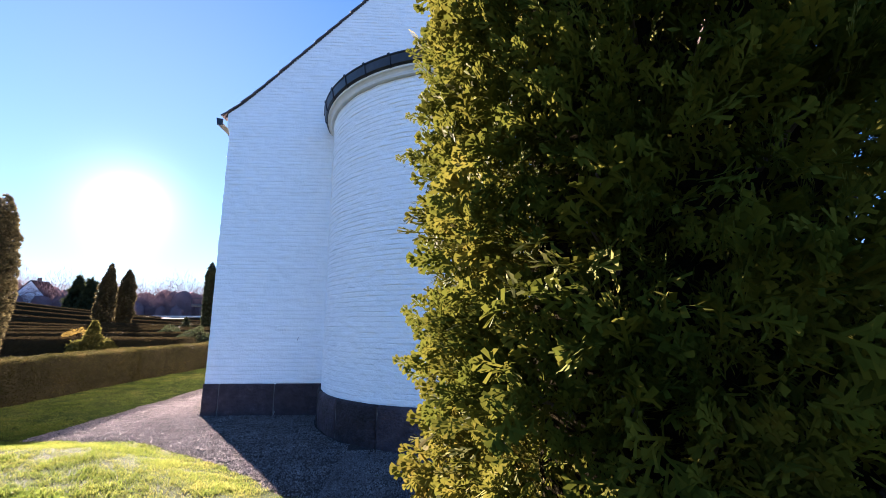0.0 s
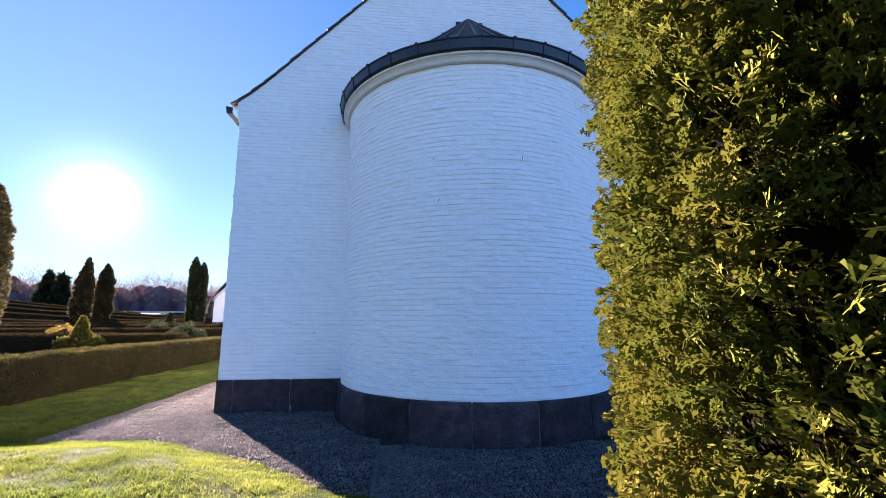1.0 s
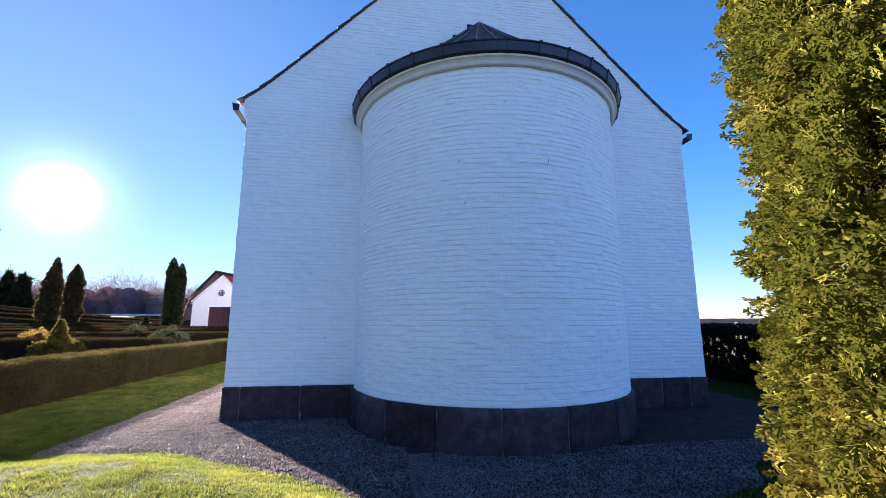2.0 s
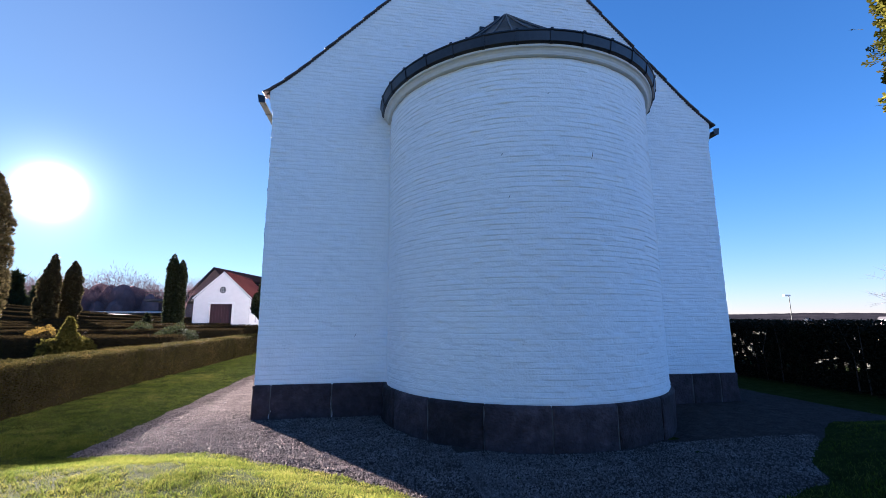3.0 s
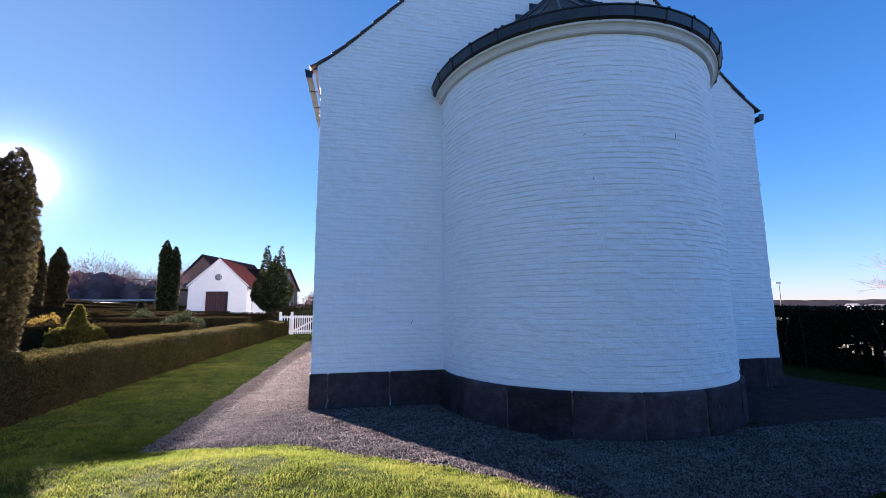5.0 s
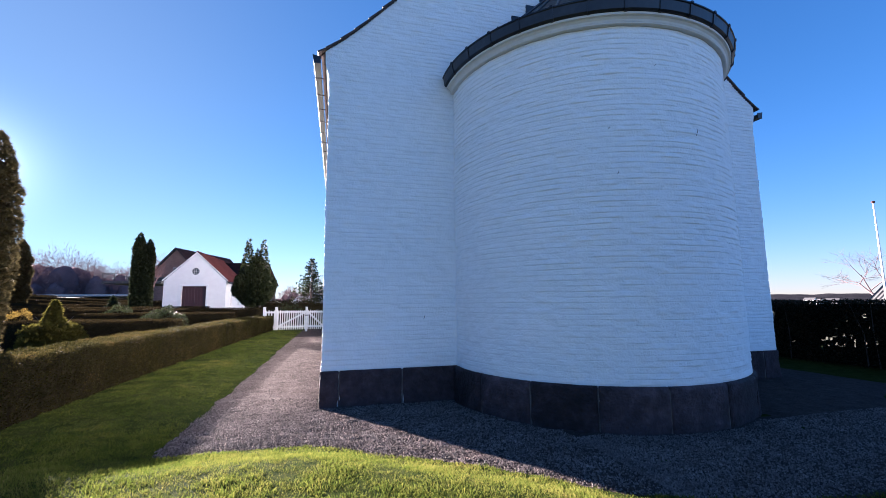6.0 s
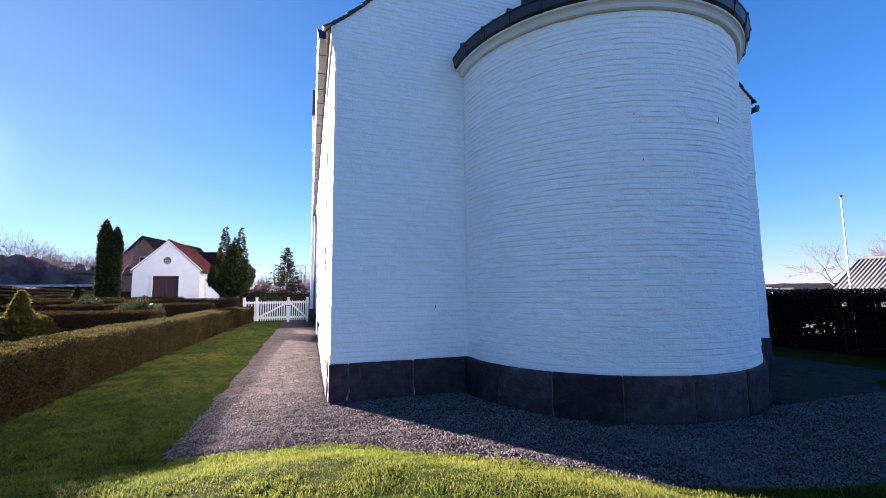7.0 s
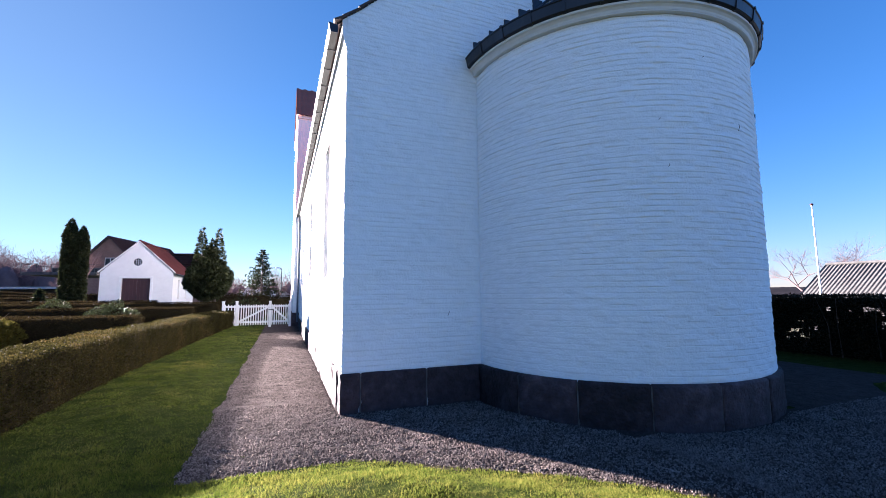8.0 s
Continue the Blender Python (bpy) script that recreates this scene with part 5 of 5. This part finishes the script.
def disc(x, z, r, y):
    bm = bmesh.new()
    bmesh.ops.create_cone(bm, cap_ends=True, segments=24, radius1=r, radius2=r, depth=0.01, matrix=pose(x, y, z, 90, 0, 0))
    return bm


def tiled_slope(parent, name, line, y0, y1, mat, pitch=0.24, thick=0.06):
    """A roof slope from eaves to ridge in the x-z plane, with rows of rounded tiles from y0 to y1."""
    (x0, z0), (x1, z1) = line
    n = int((y1 - y0) / pitch) * 4 + 1
    rows = max(4, int(math.hypot(x1 - x0, z1 - z0) / 0.34)) * 2
    v, f = [], []
    for r in range(rows + 1):
        t = (r // 2 * 2 + (r % 2) * 1.96) / rows if r < rows else 1.0
        for c in range(n):
            v.append((x0 + (x1 - x0) * t, y0 + (y1 - y0) * c / (n - 1), z0 + (z1 - z0) * t + 0.028 * math.sin(c * math.pi / 2) - 0.03 * (r % 2) + thick))
    for r in range(rows):
        for c in range(n - 1):
            f.append((r * n + c, r * n + c + 1, (r + 1) * n + c + 1, (r + 1) * n + c))
    ob = put(name, mesh_of(name, v, f, mat, True), parent)
    part("roof_boards", prism_bm([(x0, z0), (x1, z1), (x1, z1 - 0.05), (x0, z0 - 0.05)], y0 + 0.05, y1 - 0.05), M_DARKWALL, ob)
    return ob


chapel()


# ---- the brown farmhouse behind it ----
def farmhouse():
    ob = thing("house", "large brown-brick house with steep dark tiled roofs", "house", at=(-22.6, 57.5, 1.0))
    ob.rotation_euler = (0, 0, radians(-12.7))
    part("wall", prism_bm([(-3.9, -0.5), (-3.9, 3.0), (0, 7.1), (3.9, 3.0), (3.9, -0.5)], 0, 13), M_BRICKFAR, ob, "brown brick gable")
    tiled_slope(ob, "roof", [(-4.3, 2.75), (0, 7.25)], -0.35, 13.3, M_BROWNROOF)
    tiled_slope(ob, "roof", [(4.3, 2.75), (0, 7.25)], -0.35, 13.3, M_BROWNROOF)
    for x, z in ((0.3, 3.7),):
        w = part("window", box_bm((x - 0.55, -0.06, z), (x + 0.55, 0.02, z + 1.2)), M_PAINT, ob, "white framed window")
        for u in (-0.5, 0.03):
            part("pane", box_bm((x + u, -0.075, z + 0.06), (x + u + 0.47, -0.055, z + 1.14)), M_DARKGLASS, w)
    wing = part("wing_wall", box_bm((3.9, 1.0, -0.5), (9.0, 8.0, 3.2)), M_BRICKFAR, ob)
    bm = bmesh.new()
    prof = [(0.6, 2.9), (4.5, 5.8), (8.4, 2.9)]
    for (a, za), (b, zb) in zip(prof, prof[1:]):
        for i in range(10):
            t0, t1 = i / 10, (i + 1) / 10
            y0, y1 = a + (b - a) * t0, a + (b - a) * t1
            q0, q1 = za + (zb - za) * t0, za + (zb - za) * t1
            s = 0.04 if zb > za else -0.04
            bm.faces.new([bm.verts.new(p) for p in ((2.0, y0, q0 + 0.05), (9.3, y0, q0 + 0.05), (9.3, y1, q1 + 0.01), (2.0, y1, q1 + 0.01))])
    bmesh.ops.solidify(bm, geom=bm.faces[:], thickness=0.08)
    part("wing_roof", bm, M_BROWNROOF, ob)
    bm = bmesh.new()
    near = [bm.verts.new((9.0, y, z)) for y, z in ((1.0, 3.1), (8.0, 3.1), (4.5, 5.7))]
    far = [bm.verts.new((8.7, y, z)) for y, z in ((1.0, 3.1), (8.0, 3.1), (4.5, 5.7))]
    bm.faces.new(near)
    bm.faces.new(far[::-1])
    for q in range(3):
        bm.faces.new((near[q], far[q], far[(q + 1) % 3], near[(q + 1) % 3]))
    part("wing_gable", bm, M_BRICKFAR, ob, "brown brick gable")
    for y, z in ((4.0, 3.4), (2.4, 0.9), (5.4, 0.9)):
        w = part("window", box_bm((8.98, y, z), (9.05, y + 1.1, z + 1.25)), M_PAINT, ob, "white framed window")
        part("pane", box_bm((9.04, y + 0.08, z + 0.08), (9.065, y + 1.02, z + 1.17)), M_DARKGLASS, w)


farmhouse()


# ---- the modern flat-roofed building ----
def modern_building():
    ob = thing("office_building", "modern flat-roofed building with a glazed raised terrace", "building", at=(0, 45.0, 0.8))
    part("lower_wall", box_bm((-44.0, 16.5, -0.5), (-24.0, 27, 1.65)), M_DARKWALL, ob, "dark clad lower floor")
    part("canopy", box_bm((-37.0, 13.8, 1.75), (-23.5, 27, 2.0), 0.03), M_CONCRETE, ob, "pale edged flat roof")
    part("deck", box_bm((-24.2, 0.0, 2.66), (-16.6, 6.0, 2.90), 0.02), M_DARKWALL, ob, "dark terrace slab")
    part("upper_floor", box_bm((-22.9, 1.6, 2.90), (-17.5, 6.0, 3.36), 0.02), M_DARKWALL, ob, "dark upper floor")
    for k in range(5):
        x = -22.8 + k * 1.05
        part("window", box_bm((x, 1.56, 2.96), (x + 0.93, 1.61, 3.28)), M_DARKGLASS, ob, "dark glazed window")
    for x in (-21.8, -19.6, -17.4):
        part("column", box_bm((x, 2.6, -0.4), (x + 0.22, 2.82, 2.66), 0.01), M_DARKWALL, ob)
    part("railing", box_bm((-24.2, 0.0, 3.52), (-16.6, 0.04, 3.56)), M_ZINC, ob, "grey tube railing")
    part("railing", box_bm((-24.2, 0.0, 3.22), (-16.6, 0.02, 3.235)), M_ZINC, ob, "grey tube railing")
    part("railing", box_bm((-24.2, 0.05, 3.52), (-24.16, 5.9, 3.56)), M_ZINC, ob, "grey tube railing")
    for k in range(9):
        part("railing_post", box_bm((-24.2 + k * 0.95, 0.0, 2.9), (-24.17 + k * 0.95, 0.03, 3.52)), M_ZINC, ob)


modern_building()


def cottage(label, at, hw, eave, ridge, deep, wall, roof, along_x=False, windows=2):
    ob = thing("house", label, "house", at=at)
    part("wall", prism_bm([(-hw, -1.0), (-hw, eave), (0, ridge), (hw, eave), (hw, -1.0)], 0, deep), wall, ob)
    for s in (-1, 1):
        tiled_slope(ob, "roof", [(s * (hw + 0.3), eave - 0.25), (0, ridge + 0.1)], -0.25, deep + 0.25, roof, pitch=0.5)
    for k in range(windows):
        x = -hw * 0.5 + hw * k / max(1, windows - 1)
        w = part("window", box_bm((x - 0.5, -0.05, eave * 0.45), (x + 0.5, 0.02, eave * 0.45 + 1.1)), M_PAINT, ob, "white framed window")
        part("pane", box_bm((x - 0.43, -0.07, eave * 0.45 + 0.07), (x + 0.43, -0.045, eave * 0.45 + 1.03)), M_DARKGLASS, w)
    part("chimney", box_bm((-0.35, deep * 0.4, ridge - 0.5), (0.35, deep * 0.4 + 0.6, ridge + 1.0), 0.03), M_BRICKFAR, ob)
    if along_x:
        ob.rotation_euler = (0, 0, radians(90))
    return ob


cottage("pale yellow gabled house among the woods", (-101.0, 112.0, 3.0), 4.6, 5.1, 9.7, 5, M_PLASTER, M_BROWNROOF)
cottage("small white house beyond the gate", (-9.2, 92.0, -1.0), 3.6, 3.2, 5.4, 8, M_PLASTER, M_BROWNROOF)
cottage("small pale blue-grey shed beyond the gate", (-4.2, 84.0, -0.6), 1.4, 2.0, 3.0, 4, M_CONCRETE, M_BROWNROOF, windows=1)


# ---- the barn with a corrugated roof ----
def barn():
    ob = thing("barn", "low barn with a weathered grey corrugated roof", "barn", at=(25.6, 18.9, -1.0))
    ob.rotation_euler = (0, 0, radians(9))
    part("wall", box_bm((0.5, -16, -2.5), (5.0, -0.3, 2.3)), M_DARKWALL, ob, "dark barn wall")
    v, f = [], []
    n = 330
    for j, (x, z) in enumerate(((-0.1, 2.15), (2.7, 4.35), (5.5, 2.15))):
        for k in range(n):
            y = -16.3 + 16.3 * k / (n - 1) - (0.75 if j == 1 else 0)
            v.append((x, y, z + 0.03 * math.sin(k * math.pi / 2)))
    for j in range(2):
        for k in range(n - 1):
            f.append((j * n + k, j * n + k + 1, (j + 1) * n + k + 1, (j + 1) * n + k))
    put("roof", mesh_of("roof", v, f, M_CORRUGATED), ob, "weathered corrugated sheets")
    part("ridge", tube_bm([(2.7, -17.05, 4.37), (2.7, -0.75, 4.37)], [0.09, 0.09], 8), M_CORRUGATED, ob)
    part("gable", prism_bm([(0.5, 1.0), (0.5, 2.3), (2.7, 3.5), (5.0, 2.3), (5.0, 1.0)], -0.5, -0.3), M_BRICKFAR, ob)


barn()


# ---- flagpole and lamp post ----
def pole(name, label, at, height, r, lantern=False):
    ob = thing(name, label, "pole", at=at)
    part("mast", tube_bm([(0, 0, -2.0), (0, 0, height * 0.5), (0, 0, height)], [r, r * 0.85, r * 0.6], 10), M_ZINC if lantern else M_PAINT, ob)
    if lantern:
        part("arm", tube_bm([(0, 0, height), (-0.3, -0.2, height + 0.08)], [r * 0.5, r * 0.5], 6), M_ZINC, ob)
        part("lantern", box_bm((-0.75, -0.35, height + 0.02), (-0.2, -0.1, height + 0.14), 0.03), M_LANTERN, ob)
    else:
        part("knob", tube_bm([(0, 0, height), (0, 0, height + 0.08), (0, 0, height + 0.12)], [0.05, 0.085, 0.03], 10), M_DOOR, ob, "small red-brown finial")


pole("flagpole", "white flagpole without a flag behind the hedge", (21.1, 15.3, -0.9), 7.0, 0.05)
pole("street_lamp", "slim grey street lamp down the slope", (30.8, 29.8, -2.5), 5.8, 0.045, True)
pole("street_lamp", "slim street lamp beyond the gate", (-4.9, 60.0, 0.5), 4.6, 0.06, True)


# ---- bare trees ----
def bare_tree_data(height, seed, levels=5, spread=0.55, sides=4):
    rg = random.Random(seed)
    v, f = [], []

    def limb(p, d, length, r, level):
        q = p + d * length + Vector((rg.gauss(0, 0.05), rg.gauss(0, 0.05), 0)) * length
        x = d.orthogonal().normalized()
        y = d.cross(x)
        s = sides if level < 2 else 3
        i = len(v)
        r1 = r * 0.7
        for c, rad in ((p, r), (q, r1)):
            for k in range(s):
                a = 6.2832 * k / s
                v.append(tuple(c + (x * math.cos(a) + y * math.sin(a)) * rad))
        for k in range(s):
            f.append((i + k, i + (k + 1) % s, i + s + (k + 1) % s, i + s + k))
        if level >= levels:
            return
        for k in range(rg.choice((2, 3, 3)) + (level > 2)):
            nd = (d + Vector((rg.gauss(0, spread), rg.gauss(0, spread), rg.gauss(0.08, spread * 0.5)))).normalized()
            limb(p.lerp(q, rg.uniform(0.55, 1.0)), nd, length * rg.uniform(0.62, 0.85), r1 * rg.uniform(0.6, 0.85), level + 1)

    limb(Vector((0, 0, -0.3)), Vector((0, 0, 1)), height * 0.25, height * 0.013, 0)
    return np.array(v), np.array(f)


def bare_tree(label, at, height, seed, levels=5, mat=None, wide=1.0):
    ob = thing("bare_tree", label, "tree", at=at)
    v, f = bare_tree_data(height, seed, levels)
    put("branching", mesh_of("branching", v * np.array([[wide, wide, 1.0]]), f, mat or M_TWIG), ob, "leafless branches")
    return ob


bare_tree("leafless tree with drooping twigs behind the barn", (33.2, 21.5, -1.6), 11.0, 3, 6, wide=1.35)
bare_tree("leafless tree behind the hedge", (31.5, 18.5, -1.3), 9.5, 8, 6)
bare_tree("slender leafless birch behind the thuja", (-17.3, 36.9, gz(-17.3, 36.9)), 8.3, 9, 6, wide=0.42)
bare_tree("leafless tree beyond the gate", (-5.4, 70.0, 0.3), 10.0, 12)
bare_tree("leafless tree beyond the gate", (-3.6, 66.0, 0.3), 8.5, 13)
bare_tree("leafless tree beyond the gate", (-8.8, 60.0, 0.3), 6.0, 15)

rg = np.random.default_rng(19)
kinds = [bare_tree_data(10.0, 100 + k, 4) for k in range(5)]
V, F, base = [], [], 0
for k in range(90):
    t = rg.uniform(0, 1)
    ang = radians(12 + 62 * t)
    dist = rg.uniform(115, 175)
    x, y = -math.sin(ang) * dist, math.cos(ang) * dist
    tv, tf = kinds[k % 5]
    a = rg.uniform(0, 6.28)
    s = rg.uniform(0.85, 1.2) * (1.0 if t > 0.3 else 0.6)
    R = np.array([[math.cos(a), -math.sin(a), 0], [math.sin(a), math.cos(a), 0], [0, 0, 1]])
    V.append(tv @ R.T * np.array([s * 1.3, s * 1.3, s]) + np.array([x, y, 0.5]))
    F.append(tf[:, :3] + base)
    F.append(tf[:, [0, 2, 2]] * 0 + tf[:, [0, 2, 3]] if tf.shape[1] == 4 else tf)
    F[-1] = F[-1] + base
    base += len(tv)
tagged(put("woods", mesh_of("woods", np.concatenate(V), np.concatenate(F), M_TWIG)), "bare brown winter woods on the horizon", "woods", kind="stuff")


def undergrowth(name, label, spans, mat, seed, leaf=1.4):
    """Leafless crowns standing close along arcs, as clouds of fine twigs: angle from, angle to, distance, height, how many crowns, twigs in each."""
    rg = np.random.default_rng(seed)
    P, D, C, T = [], [], [], []
    bm = bmesh.new()
    bmesh.ops.create_icosphere(bm, subdivisions=2, radius=1.0)
    bv, bf = np.array([w.co[:] for w in bm.verts]), np.array([[w.index for w in q.verts] for q in bm.faces])
    bm.free()
    for a0, a1, dist, h, count, n in spans:
        for k in range(count):
            a = radians(a0 + (a1 - a0) * (k + rg.uniform(0, 1)) / count)
            dd = dist * rg.uniform(0.92, 1.1)
            top = h * rg.uniform(0.72, 1.08)
            wide = top * rg.uniform(0.22, 0.36)
            d = rg.normal(0, 1, (n, 3))
            d /= np.linalg.norm(d, axis=1, keepdims=True)
            r = (0.55 + 0.55 * rg.uniform(0, 1, n) ** 0.9) * (1 + 0.22 * smooth_noise(d, 2.5, k * 3.1))
            p = d * r[:, None] * np.array([[wide, wide, top * 0.46]])
            P.append(p + np.array([[-math.sin(a) * dd, math.cos(a) * dd, 0.5 + top * 0.5]]))
            D.append(d * np.array([[1, 1, 0.6]]) + np.array([[0, 0, 0.5]]) + rg.normal(0, 0.35, (n, 3)))
            wob = 1 + 0.22 * smooth_noise(bv, 2.0, k * 1.7 + dist) + 0.2 * smooth_noise(bv, 6.5, k * 2.3)
            C.append(bv * wob[:, None] * np.array([[wide * 0.72, wide * 0.72, top * 0.37]]) + np.array([[-math.sin(a) * dd, math.cos(a) * dd, 0.5 + top * 0.36]]))
            T.append(bf + sum(len(c) for c in C[:-1]))
    P, D = np.concatenate(P), np.concatenate(D)
    twig = np.array([(0, 0, 0), (0.036, 0, 0.4), (0, 0.05, 1.0), (-0.036, 0, 0.4)])
    v, f = scatter(twig, LEAF_F, P, frames_from(D, rg.uniform(0, 6.28, len(P))), leaf * rg.uniform(0.5, 1.4, len(P)))
    f = np.concatenate([f[:, :3], f[:, [0, 2, 3]], np.concatenate(T) + len(v)])
    tagged(put(name, mesh_of(name, np.concatenate([v, np.concatenate(C)]), f, mat, True)), label, "woods", kind="stuff")


undergrowth("brushwood", "brown leafless brushwood below the far woods", [(20, 76, 165, 16.5, 90, 1500), (21, 75, 150, 11.5, 70, 1100), (6, 24, 120, 5.5, 18, 350), (-6, 8, 105, 5.0, 12, 350)], M_TWIG, 3, 1.05)


# ---- hills across the valley ----
def hills():
    v, f = [], []
    n = 420
    for j, (dist, lift) in enumerate(((900, -30), (1300, 0.0), (1900, 1.0), (2500, 0.6))):
        for k in range(n):
            a = radians(-10 + 130 * k / (n - 1))
            h = 17 + 6 * noise.noise(Vector((a * 3.0, j * 0.7, 0))) + 3.5 * noise.noise(Vector((a * 11, j, 2))) + 2.0 * noise.noise(Vector((a * 45, j, 5))) + 0.9 * noise.noise(Vector((a * 150, j, 7)))
            v.append((math.sin(a) * dist, math.cos(a) * dist, lift if lift < 0 else h * lift * dist / 1900))
    for j in range(3):
        for k in range(n - 1):
            f.append((j * n + k, j * n + k + 1, (j + 1) * n + k + 1, (j + 1) * n + k))
    tagged(put("backdrop", mesh_of("backdrop", v, f, M_HILL)), "low wooded hills across the valley", "hills", kind="structure")


hills()
rg = np.random.default_rng(23)
for k in range(9):
    a = radians(40 + 24 * rg.uniform())
    d = rg.uniform(420, 800)
    s = 1.0
    ob = thing("house", "tiny far white house on the slope", "house", "far houses", at=(math.sin(a) * d, math.cos(a) * d, -9.5 + (d - 420) * 0.022))
    ob.rotation_euler = (0, 0, rg.uniform(0, 3))
    part("wall", prism_bm([(-4, -3), (-4, 2.8), (0, 5.5), (4, 2.8), (4, -3)], -6, 6), M_PLASTER, ob)
    for sd in (-1, 1):
        part("roof", prism_bm([(sd * 4.4, 2.6), (0, 5.6), (0, 5.9), (sd * 4.4, 2.9)], -6.3, 6.3), M_DARKWALL, ob)

# ---- the bricks of the apse that stand nearest, one by one ----
for c in range(NEAR_C):
    z0, z1 = PLINTH + c * COURSE - (0.01 if c == 0 else 0), PLINTH + (c + 1) * COURSE
    edges = [NEAR_S[0]] + [LENGTH * (k - 0.5 * (c % 2)) for k in range(-12, 13) if NEAR_S[0] + 0.05 < LENGTH * (k - 0.5 * (c % 2)) < NEAR_S[1] - 0.05] + [NEAR_S[1]]
    for s0, s1 in zip(edges, edges[1:]):
        brick_sheet("brick", np.linspace(s0, s1, 9), np.linspace(z0, z1, 11), on_apse, 11, lambda s, z: s > -99, apse_wall)
